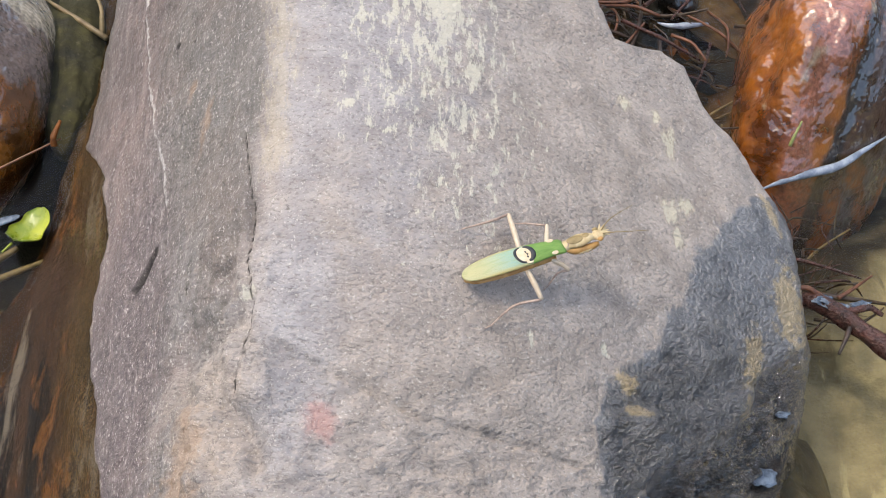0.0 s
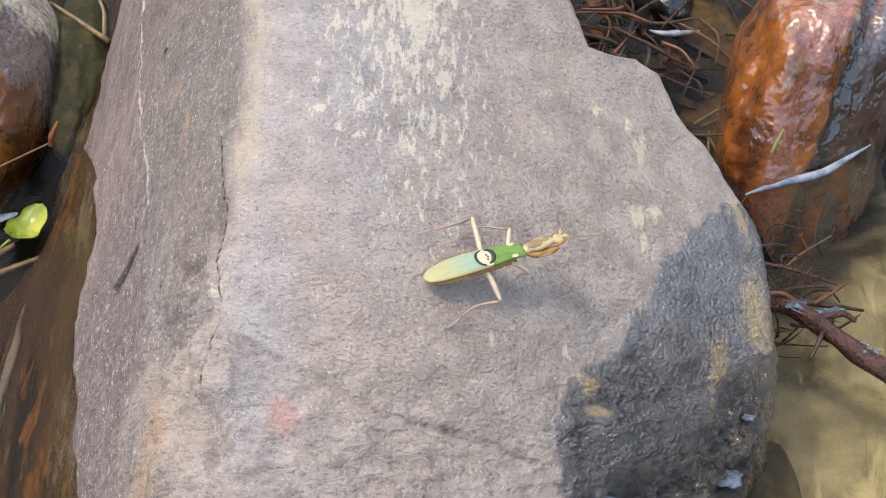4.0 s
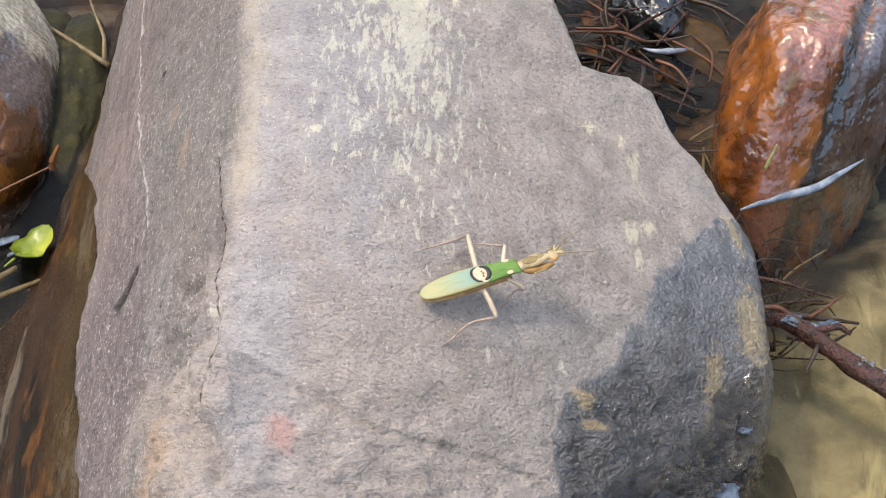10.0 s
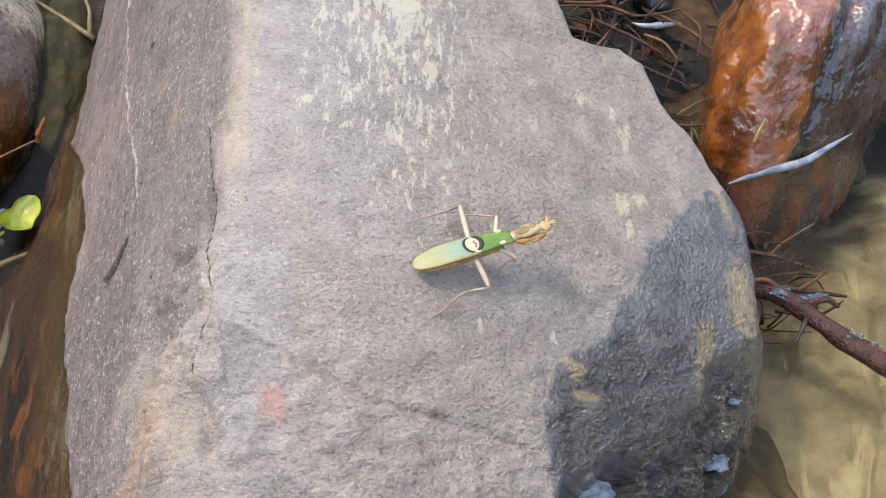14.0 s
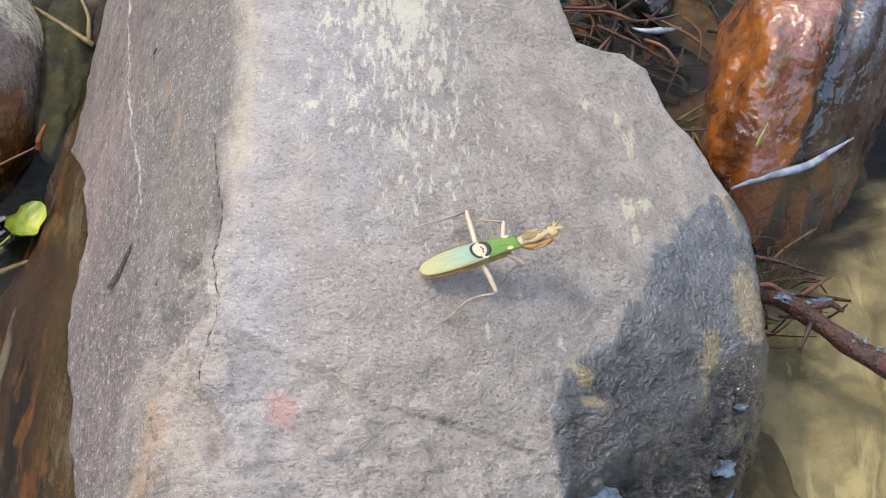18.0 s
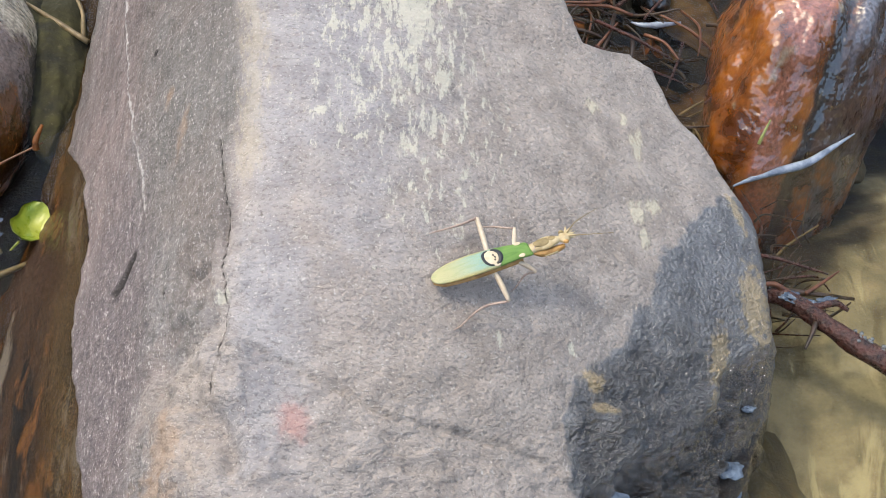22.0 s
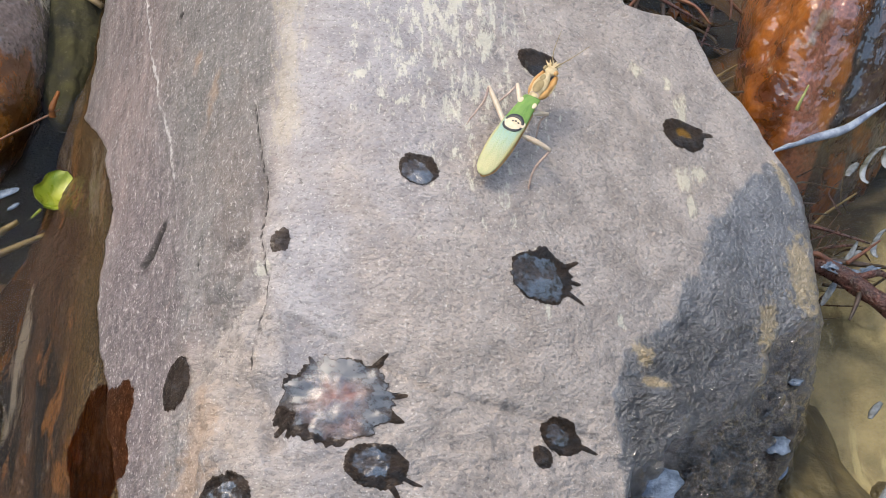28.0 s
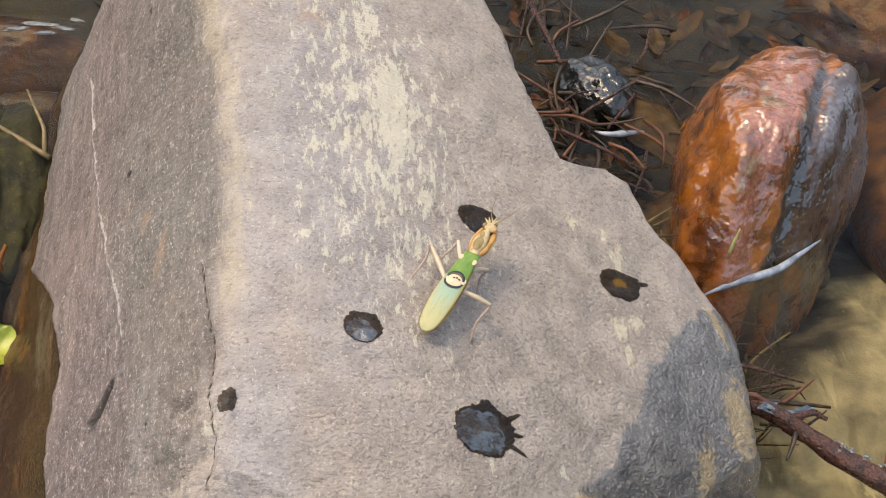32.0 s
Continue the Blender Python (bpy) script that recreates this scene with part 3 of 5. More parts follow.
HOLLOW = [(-0.0545, -0.0590), (-0.0635, -0.0600), (-0.0690, -0.0660), (-0.0600, -0.0735), (-0.0530, -0.0775), (-0.0500, -0.0870)]
VEIN = [(-0.1015, 0.1222), (-0.0990, 0.101), (-0.0961, 0.0815), (-0.0917, 0.058), (-0.0852, 0.0317), (-0.0817, 0.013), (-0.0794, -0.004), (-0.0785, -0.009)]
HAIRLINE = [(0.0, 0.020), (0.0024, 0.0132), (0.0061, -0.003), (0.0047, -0.0141), (0.0097, -0.0221), (0.0151, -0.0393), (0.0235, -0.057)]
BREAK = [(0.100, -0.022), (0.084, -0.0308), (0.0758, -0.0358), (0.0704, -0.0465), (0.0662, -0.0557), (0.0583, -0.0613), (0.0429, -0.0690), (0.0400, -0.0740), (0.0313, -0.0775), (0.027, -0.090), (0.026, -0.12), (0.026, -0.18)]
SIDE_Y = [-0.17, -0.094, -0.080, -0.0660, -0.0600, -0.055, -0.045]
SIDE_SHIFT = [0.010, 0.008, 0.013, 0.017, 0.011, 0.003, 0.0]
WET_RIM = [(0.030, -0.10), (0.0275, -0.083), (0.0265, -0.068), (0.0322, -0.0562), (0.0446, -0.0445), (0.0525, -0.0315), (0.0560, -0.0195), (0.0655, -0.0065), (0.0769, 0.0061), (0.090, 0.012)]
SOAK_RIM_Y = [-0.17, -0.0817, -0.0512, -0.0229, -0.0015, 0.0069, 0.0345, 0.0558, 0.066, 0.0828, 0.10]
SOAK_RIM_X = [-0.080, -0.0889, -0.0959, -0.1009, -0.1007, -0.0993, -0.1053, -0.1139, -0.1192, -0.1254, -0.14]


PITS = [(-0.0783, 0.0441, 0.0006, 0.0011), (-0.0762, 0.0973, 0.0004, 0.0016), (-0.0696, -0.0417, 0.0003, 0.0014), (-0.0730, 0.0385, 0.0003, 0.0010)]


def signed_reach(x, y, line):
    """Distance from a line of points, positive on the side to the line's left."""
    near, sign = np.full(np.shape(x), 9.0), np.ones(np.shape(x))
    for (ax, ay), (bx, by) in zip(line, line[1:]):
        s = np.clip(((x - ax) * (bx - ax) + (y - ay) * (by - ay)) / ((bx - ax) ** 2 + (by - ay) ** 2), 0, 1)
        d = np.hypot(x - ax - s * (bx - ax), y - ay - s * (by - ay))
        cross = (bx - ax) * (y - ay) - (by - ay) * (x - ax)
        sign = np.where(d < near, np.sign(cross), sign)
        near = np.minimum(near, d)
    return near * sign


def rock_mesh():
    ys = np.arange(ROCK_Y0, ROCK_Y1, ROCK_DY)
    sections = [rock_section(y) for y in ys]
    X, Z = np.array([s[0] for s in sections]), np.array([s[1] for s in sections])
    Y = np.repeat(ys[:, None], ROCK_NU, 1)
    tx, tz = np.gradient(X, axis=1), np.gradient(Z, axis=1)
    size = np.hypot(tx, tz) + 1e-12
    nx, nz = -tz / size, tx / size
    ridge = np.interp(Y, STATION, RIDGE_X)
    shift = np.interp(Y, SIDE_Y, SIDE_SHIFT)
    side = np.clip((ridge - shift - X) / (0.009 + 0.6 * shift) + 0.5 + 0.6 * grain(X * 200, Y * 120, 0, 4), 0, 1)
    # distance behind the rim of the dark wet stone
    wy, wx = np.array([p[1] for p in WET_RIM]), np.array([p[0] for p in WET_RIM])
    reach = X - np.interp(Y, wy, wx) + 0.0035 * grain(X * 160, Y * 160, 3, 3)
    wet = np.clip(0.5 + reach / 0.010, 0, 1) * (Y < 0.013)
    d = 0.0022 * grain(X / 0.055, Y / 0.055, Z / 0.055, 2) + 0.0009 * grain(X / 0.016, Y / 0.016, Z / 0.016, 3, shift=3)
    d += 0.00035 * grain(X / 0.0045, Y / 0.0045, Z / 0.0045, 3, shift=9)
    d += side * 0.0012 * grain(X / 0.006, Y / 0.05, Z / 0.02, 4, shift=5)
    # how far a point lies beyond the broken rim of the wet corner
    torn = 0.0022 * grain(X / 0.012, Y / 0.012, 5, 4, 0.6)
    beyond = signed_reach(X, Y, BREAK) + torn
    low = np.clip(beyond / 0.003, 0, 1)
    rise = np.clip((-0.018 - Y) / 0.035, 0.12, 1)
    d += rise * np.clip(wet - 0.4, 0, 1) * (0.0024 * grain(X / 0.016, Y / 0.010, Z / 0.012, 4, 0.62, 2) + 0.0062 * (np.abs(grain(X / 0.016, Y / 0.008, Z / 0.010, 5, 0.62, 12)) - 0.25))
    d += low * np.clip((Z + 0.002) / 0.012, 0.25, 1) * np.clip(1.3 * nz, 0.3, 1) * (0.0095 * (np.abs(grain(X / 0.012, Y / 0.0065, Z / 0.008, 4, 0.6, 31)) - 0.25) + 0.0010 * grain(X / 0.0022, Y / 0.0018, Z / 0.002, 3, 0.6, 33))
    # thin flakes lifted off the skin, with torn rims
    flake = np.tanh(9 * grain(X / 0.020, Y / 0.011, Z / 0.018, 5, 0.6, 17)) + 0.6 * np.tanh(8 * grain(X / 0.008, Y / 0.005, Z / 0.008, 4, 0.6, 19))
    rugged = np.clip(3 * ellipse(X, Y, -0.058, -0.068, 0.017, 0.050) - 1.4, 0, 1) + rise * np.clip(wet - 0.5, 0, 0.5) * 2
    d += flake * (0.00022 + 0.00075 * rugged)
    # the crack: a small step down towards the front, sharp at its rim
    over = np.interp(X, [p[0] for p in CRACK], [p[1] for p in CRACK]) + 0.0022 * grain(X / 0.011, 0 * X, 0 * X, 5, 0.6) - Y
    on = np.clip((X + 0.050) / 0.004, 0, 1) * np.clip((0.036 - X) / 0.01, 0, 1)
    d -= on * 0.0015 * np.clip(over / 0.0006, 0, 1) * np.exp(-np.clip(over, 0, 1) / 0.007)
    d -= on * 0.0005 * np.clip(1 - np.abs(over - 0.0005) / 0.0008, 0, 1)
    d -= 0.0013 * np.clip(2 * stroke(X, Y, RIDGE_CRACK, 0.0011) - 1, 0, 1) + 0.0024 * np.clip(2 * stroke(X, Y, HOLLOW, 0.0040) - 1, 0, 1)
    d += np.clip(3 * ellipse(X, Y, -0.058, -0.068, 0.015, 0.050) - 1.4, 0, 1) * 0.0048 * (0.30 - np.abs(grain(X / 0.008, Y / 0.019, Z / 0.011, 4, 0.6, 21)))
    # torn layers, broken across, that roughen the front of the top
    fore = np.clip((-0.058 - Y) / 0.028, 0, 1) * np.clip((Z - 0.03) / 0.02, 0, 1)
    layer = grain(X / 0.013, Y / 0.0042, Z / 0.01, 5, 0.62, 41)
    d += fore * 0.00042 * (0.7 * np.tanh(7 * layer) + np.tanh(8 * grain(X / 0.006, Y / 0.0026, Z / 0.005, 4, 0.6, 43)))
    d -= 0.0004 * np.clip(2 * stroke(X, Y, HAIRLINE, 0.0006) - 1, 0, 1)
    d += 0.0005 * np.clip(2 * stroke(X, Y, VEIN, 0.0008) - 1, 0, 1)
    slit = ellipse(X + 0.0004 * grain(X / 0.002, Y / 0.002, 0, 3), Y, -0.0838, -0.0223, 0.0054, 0.0019, 56)
    d -= 0.0034 * np.clip(2 * slit - 1, 0, 1)
    pits = np.maximum.reduce([ellipse(X, Y, *p) for p in PITS])
    d -= 0.0016 * np.clip(2 * pits - 1, 0, 1)
    # the broken hole low in the front corner
    hole = ellipse(X, Y, 0.0365, -0.086, 0.0065, 0.0045) + 0.3 * grain(X / 0.006, Y / 0.006, 0, 4, 0.6)
    d -= 0.0045 * np.clip(2 * hole - 1, 0, 1)
    d += 0.0030 * np.clip(2 * ellipse(X, Y, 0.043, -0.064, 0.012, 0.007, 20) - 1, 0, 1)
    X2, Z2 = X + nx * d, Z + nz * d
    # beyond the broken rim the stone falls away in two ragged steps to a ledge at the water
    fall = 0.0085 * np.clip(beyond / 0.0035, 0, 1) ** 0.8 + 0.0060 * np.clip((beyond - 0.008 + 0.004 * grain(X / 0.01, Y / 0.01, 2, 3)) / 0.004, 0, 1)
    fall *= 1 + 0.35 * grain(X / 0.014, Y / 0.014, 8, 4, 0.6)
    Z2 -= np.minimum(fall, 0.75 * np.clip(Z2 - 0.002, 0, 1))

    flecks = np.maximum.reduce([0.80 * ellipse(X, Y, -0.008, 0.040, 0.008, 0.024), 0.53 * ellipse(X, Y, -0.011, 0.030, 0.019, 0.052, 8) ** 0.5,
                                0.70 * ellipse(X, Y, -0.013, 0.068, 0.005, 0.016), 0.44 * ellipse(X, Y, -0.018, -0.002, 0.018, 0.016) ** 0.5])
    spots = [(0.0413, 0.0212, 0.0022, 0.0024), (0.0500, 0.0210, 0.0016, 0.0026), (0.0534, 0.0125, 0.0020, 0.0062), (0.0518, -0.0085, 0.0030, 0.0040),
             (0.0562, -0.0052, 0.0020, 0.0024), (0.0530, -0.015, 0.0018, 0.0034), (0.0112, -0.0550, 0.0010, 0.0025), (-0.0306, -0.0056, 0.0016, 0.0024),
             (-0.0223, -0.0122, 0.0016, 0.0016), (-0.0092, -0.0126, 0.0026, 0.0018), (-0.0528, -0.0521, 0.0016, 0.0020), (0.0300, -0.0520, 0.0012, 0.0020)]
    pale = np.maximum.reduce([flecks] + [0.72 * ellipse(X, Y, *p) for p in spots])
    band = stroke(X, Y, [(-0.0590, 0.085), (-0.0560, 0.0631), (-0.0505, 0.045), (-0.0485, 0.026), (-0.0470, 0.0116), (-0.0485, -0.0031), (-0.0476, -0.0200)], 0.0042)
    ochre = np.maximum.reduce([0.72 * band] + [0.92 * ellipse(X, Y, *p) for p in spots[:6]])
    orange = np.maximum.reduce([ellipse(X, Y, -0.0665, -0.0790, 0.0042, 0.0060), ellipse(X, Y, -0.0690, -0.0900, 0.0055, 0.0080), ellipse(X, Y, -0.0675, 0.0065, 0.0014, 0.0052, -12),
                                ellipse(X, Y, -0.0725, 0.0215, 0.0012, 0.0034), 0.8 * ellipse(X, Y, -0.0285, 0.0690, 0.0040, 0.0030)])
    lichen = np.maximum.reduce([ellipse(X, Y, 0.0353, -0.0560, 0.0021, 0.0022), ellipse(X, Y, 0.0373, -0.0622, 0.0024, 0.0017), ellipse(X, Y, 0.0728, -0.0377, 0.0026, 0.0066, -14),
                                ellipse(X, Y, 0.0845, -0.0205, 0.0044, 0.0090, 8), ellipse(X, Y, 0.0812, 0.0030, 0.0016, 0.0052, 20), 0.85 * ellipse(X, Y, 0.0700, -0.0500, 0.0016, 0.0060)])
    soaked = np.clip(0.5 - (X - np.interp(Y, SOAK_RIM_Y, SOAK_RIM_X)) / 0.006, 0, 1) * (X < -0.05)
    soaked = np.maximum(soaked, np.clip(0.5 + (0.004 - Z) / 0.006, 0, 1))
    dull = np.clip(2 * ellipse(X, Y, -0.062, 0.050, 0.016, 0.075, 6), 0, 1) * side
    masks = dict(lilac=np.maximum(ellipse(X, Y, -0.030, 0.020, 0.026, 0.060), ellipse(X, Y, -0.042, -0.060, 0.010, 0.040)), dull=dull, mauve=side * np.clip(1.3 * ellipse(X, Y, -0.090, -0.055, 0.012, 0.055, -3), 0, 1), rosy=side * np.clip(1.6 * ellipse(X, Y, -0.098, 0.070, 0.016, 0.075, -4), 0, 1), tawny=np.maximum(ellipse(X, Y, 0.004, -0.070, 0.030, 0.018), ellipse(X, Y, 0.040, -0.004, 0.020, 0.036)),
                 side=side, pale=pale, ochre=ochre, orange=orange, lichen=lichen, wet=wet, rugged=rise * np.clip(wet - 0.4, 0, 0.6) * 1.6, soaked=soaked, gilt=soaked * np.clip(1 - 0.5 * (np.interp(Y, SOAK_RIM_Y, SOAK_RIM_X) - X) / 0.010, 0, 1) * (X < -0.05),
                 red=ellipse(X, Y, -0.0363, -0.0798, 0.0030, 0.0038), side_shade=side * np.clip((Y - 0.005) / 0.07, 0, 1), vein=stroke(X, Y, VEIN, 0.00030) * np.clip(0.86 + 0.45 * grain(X / 0.004, Y / 0.012, 1, 3), 0, 1),
                 crack_shade=np.maximum.reduce([slit, pits, 0.75 * stroke(X, Y, RIDGE_CRACK, 0.0004), (0.45 + 0.36 * grain(X / 0.01, Y / 0.01, 0, 3)) * on * np.clip(1.25 - np.abs(over - 0.0003) / 0.0010, 0, 1)]), slick=np.clip(0.5 + (beyond - 0.0006) / 0.004, 0, 1) * (Z > -0.04))
    # the rim of the notch leans away towards its outer corner
    Y = Y + 0.0048 * np.clip((X - 0.041) / 0.013, 0, 1) * np.exp(-((Y - 0.0395) / 0.006) ** 2) * (X < 0.075)
    verts = np.stack([X2, Y, Z2], -1).reshape(-1, 3)
    return mesh_of("rock", verts, sheet_faces(len(ys), ROCK_NU), ROCK, True, masks), X2, Z2


ROCK_ME, ROCK_X, ROCK_Z = rock_mesh()
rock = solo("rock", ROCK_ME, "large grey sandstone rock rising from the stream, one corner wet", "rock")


def rock_z(x, y):
    """The height of the rock's skin."""
    q = min(max((y - ROCK_Y0) / ROCK_DY, 0), len(ROCK_X) - 1.001)
    r = int(q)
    return float((r + 1 - q) * np.interp(x, ROCK_X[r], ROCK_Z[r]) + (q - r) * np.interp(x, ROCK_X[r + 1], ROCK_Z[r + 1]))


# ---- stream bed, water and stones ----
def bed_mesh():
    """One sheet out to the horizon, fine where the camera looks."""
    s = np.linspace(-1, 1, 321)
    x, y = 0.45 * s + 60 * s ** 9, 0.12 + 0.45 * s + 60 * s ** 9
    X, Y = np.meshgrid(x, y)
    z = -0.040 + 0.010 * grain(X / 0.12, Y / 0.12, 0, 3) + 0.004 * grain(X / 0.03, Y / 0.03, 0, 3)
    z += 0.014 * np.clip((X - 0.05) / 0.1, 0, 1) * np.clip((0.12 - Y) / 0.1, 0, 1) * (X < 2)
    z += np.clip((np.hypot(X, Y) - 1.5) * 0.35, 0, 1.6) + 0.3 * np.clip(np.hypot(X, Y) - 3, 0, 1) * grain(X / 2, Y / 2, 1, 3)
    return mesh_of("ground", np.stack([X, Y, z], -1).reshape(-1, 3), sheet_faces(321, 321), BED)


ground = solo("ground", bed_mesh(), "sandy stream bed with silt, rising to banks", "ground", kind="structure")
s_ = np.linspace(-3, 3, 61)
gx, gy = np.meshgrid(s_, s_)
water = solo("water", mesh_of("water", np.stack([gx, gy, 0 * gx], -1).reshape(-1, 3), sheet_faces(61, 61), WATER),
             "clear shallow stream water with small ripples", "water", kind="structure")


def stone_mesh(name, radii, material, seed, rough=0.12, flat=0.0, masks=None):
    nu, nv = 96, 64
    a, b = np.linspace(0, 2 * np.pi, nu, endpoint=False), np.linspace(0.001, np.pi - 0.001, nv)
    A, B = np.meshgrid(a, b)
    d = np.stack([np.cos(A) * np.sin(B), np.sin(A) * np.sin(B), np.cos(B)], -1)
    swell = 1 + rough * grain(d[..., 0] * 1.6, d[..., 1] * 1.6, d[..., 2] * 1.6, 2, shift=seed)
    swell += 0.28 * rough * grain(d[..., 0] * 6, d[..., 1] * 6, d[..., 2] * 6, 4, 0.6, seed + 4)
    v = np.sign(d) * np.abs(d) ** (1 - flat) * swell[..., None] * np.array(radii)
    made = {k: f(v[..., 0] / radii[0], v[..., 1] / radii[1], v[..., 2] / radii[2]) for k, f in (masks or {}).items()}
    return mesh_of(name, v.reshape(-1, 3), [f[::-1] for f in sheet_faces(nv, nu, True)], material, True, made)


red_masks = dict(pinkish=lambda x, y, z: np.clip(0.40 + 1.5 * (0.30 - np.abs(x + 0.16)) + 0.15 * y + 0.9 * grain(x * 4, y * 3, z * 3, 4), 0, 1) * np.clip((z - 0.05) * 8, 0, 1) * np.clip((0.85 - y) * 3, 0, 1),
                 greyish=lambda x, y, z: np.clip(0.5 + 2.4 * (x - 0.22 - 0.10 * y) + 0.8 * grain(x * 4, y * 3, z * 3, 4, shift=4), 0, 1) * np.clip(1.6 - 1.6 * y, 0, 1) * np.clip((0.040 - 0.0253 * x + 0.036 * y) / 0.012, 0, 1),
                 crust=lambda x, y, z: np.clip(0.16 + 0.9 * (0.3 - np.hypot(x + 0.35, (y + 0.15) * 0.6)) + 0.9 * grain(x * 9, y * 9, z * 9, 4, shift=8), 0, 1) * (z > 0.3),
                 seam=lambda x, y, z: np.clip(1 - 0.5 * np.abs(x - 0.20 - 0.08 * y + 0.10 * grain(y * 3, z * 2, 0, 3, shift=6)) / 0.075, 0, 1) * (z > -0.3) * np.clip(1.4 - 1.3 * y, 0, 1),
                 bluish=lambda x, y, z: np.clip(0.28 + 0.6 * (x - 0.25) + 1.0 * grain(x * 7, y * 5, z * 5, 4, shift=14), 0, 1) * (x > 0.24))


def red_boulder_mesh():
    """A rounded boulder grooved along its dark seam, its stream side rounding off under the water."""
    me = stone_mesh("boulder", (0.0320, 0.058, 0.046), RED_STONE, 11, 0.22, 0.08, red_masks)
    v = np.empty(len(me.vertices) * 3)
    me.vertices.foreach_get("co", v)
    v = v.reshape(-1, 3)
    front = 0.79 * v[:, 0] - 0.62 * v[:, 1]
    dip = np.clip(front / 0.034, 0, 1.3) ** 2
    v[:, 2] = (v[:, 2] + 0.046) * (1 - 0.50 * dip) - 0.046
    seam = np.abs(v[:, 0] / 0.032 - 0.20 - 0.08 * v[:, 1] / 0.058)
    v[:, 2] -= 0.0022 * np.exp(-(seam / 0.09) ** 2) * (v[:, 2] > 0)
    me.vertices.foreach_set("co", v.ravel())
    me.update()
    return me


solo("boulder", red_boulder_mesh(),
     "wet orange-red boulder, pink crown and dark seam, half in the stream", "boulder", (0.1325, 0.1095, -0.002), (2, 4, -20))
left_masks = dict(greyish=lambda x, y, z: np.clip(0.5 + 2.2 * (y + 0.42) + 0.35 * grain(x * 4, y * 4, z * 4, 3), 0, 1),
                  pale=lambda x, y, z: np.clip(0.5 + 2.2 * (y + 0.02 - 0.2 * (x - 0.8)) + 0.4 * grain(x * 4, y * 4, z * 4, 3, shift=2), 0, 1))
solo("boulder", stone_mesh("boulder", (0.036, 0.066, 0.040), BROWN_STONE, 23, 0.10, 0.04, left_masks),
     "wet brown boulder, grey above and cream on top", "boulder", (-0.1745, 0.114, -0.002), (0, 6, 6))
solo("stone", stone_mesh("stone", (0.013, 0.045, 0.014), MOSSY, 33, 0.14), "narrow olive mossy stone between two rocks", "stone", (-0.1345, 0.122, -0.006), (0, 0, 6))
solo("stone", stone_mesh("stone", (0.018, 0.034, 0.016), MOSSY, 31, 0.12), "olive mossy stone lying in the stream", "stone", (-0.150, 0.138, -0.008), (0, 0, 8))
solo("stone", stone_mesh("stone", (0.024, 0.010, 0.010), SUNK_STONE, 37, 0.14), "small dark brown stone under the water", "stone", (-0.142, 0.194, -0.032), (0, 0, -4))
solo("stone", stone_mesh("stone", (0.0125, 0.018, 0.013), BLACK_STONE, 41, 0.3), "small black wet stone among roots", "stone", (0.079, 0.166, -0.004), (0, 0, 20))
solo("stone", stone_mesh("stone", (0.045, 0.075, 0.030), AMBER_STONE, 53, 0.10), "amber stone under the water", "stone", (0.222, 0.120, -0.030), (0, 0, 4))
solo("stone", stone_mesh("stone", (0.050, 0.032, 0.026), AMBER_STONE, 57, 0.2), "amber slab under the water", "stone", (0.232, 0.238, -0.026), (0, 0, -6))
solo("stone", stone_mesh("stone", (0.060, 0.018, 0.022), AMBER_STONE, 59, 0.2), "amber stone under the water", "stone", (-0.165, 0.226, -0.030), (0, 0, -10))
solo("stone", stone_mesh("stone", (0.024, 0.060, 0.023), SAND_STONE, 67, 0.5), "olive ledge of stone under the water beside the wet corner", "stone", (0.082, -0.058, -0.027), (0, 0, 8))
solo("stone", stone_mesh("stone", (0.028, 0.050, 0.016), SUNK_STONE, 61, 0.12), "reddish brown stone under the water", "stone", (-0.150, -0.010, -0.036), (0, 0, -14))
rng = random.Random(7)
pebbles = [stone_mesh("pebble", (0.007, 0.006, 0.004), m, 71 + n, 0.2) for n, m in enumerate((SUNK_STONE, SAND_STONE, AMBER_STONE, MOSSY))]
for k in range(46):
    x, y = rng.uniform(-0.2, 0.22), rng.uniform(-0.1, 0.28)
    if -0.17 < x < 0.105 and y < 0.14:
        continue
    solo("pebble", rng.choice(pebbles), "small stream pebble under the water", "pebble", (x, y, -0.030 + rng.uniform(-0.006, 0.004)), (0, 0, rng.uniform(0, 360)), "pebbles on the stream bed")


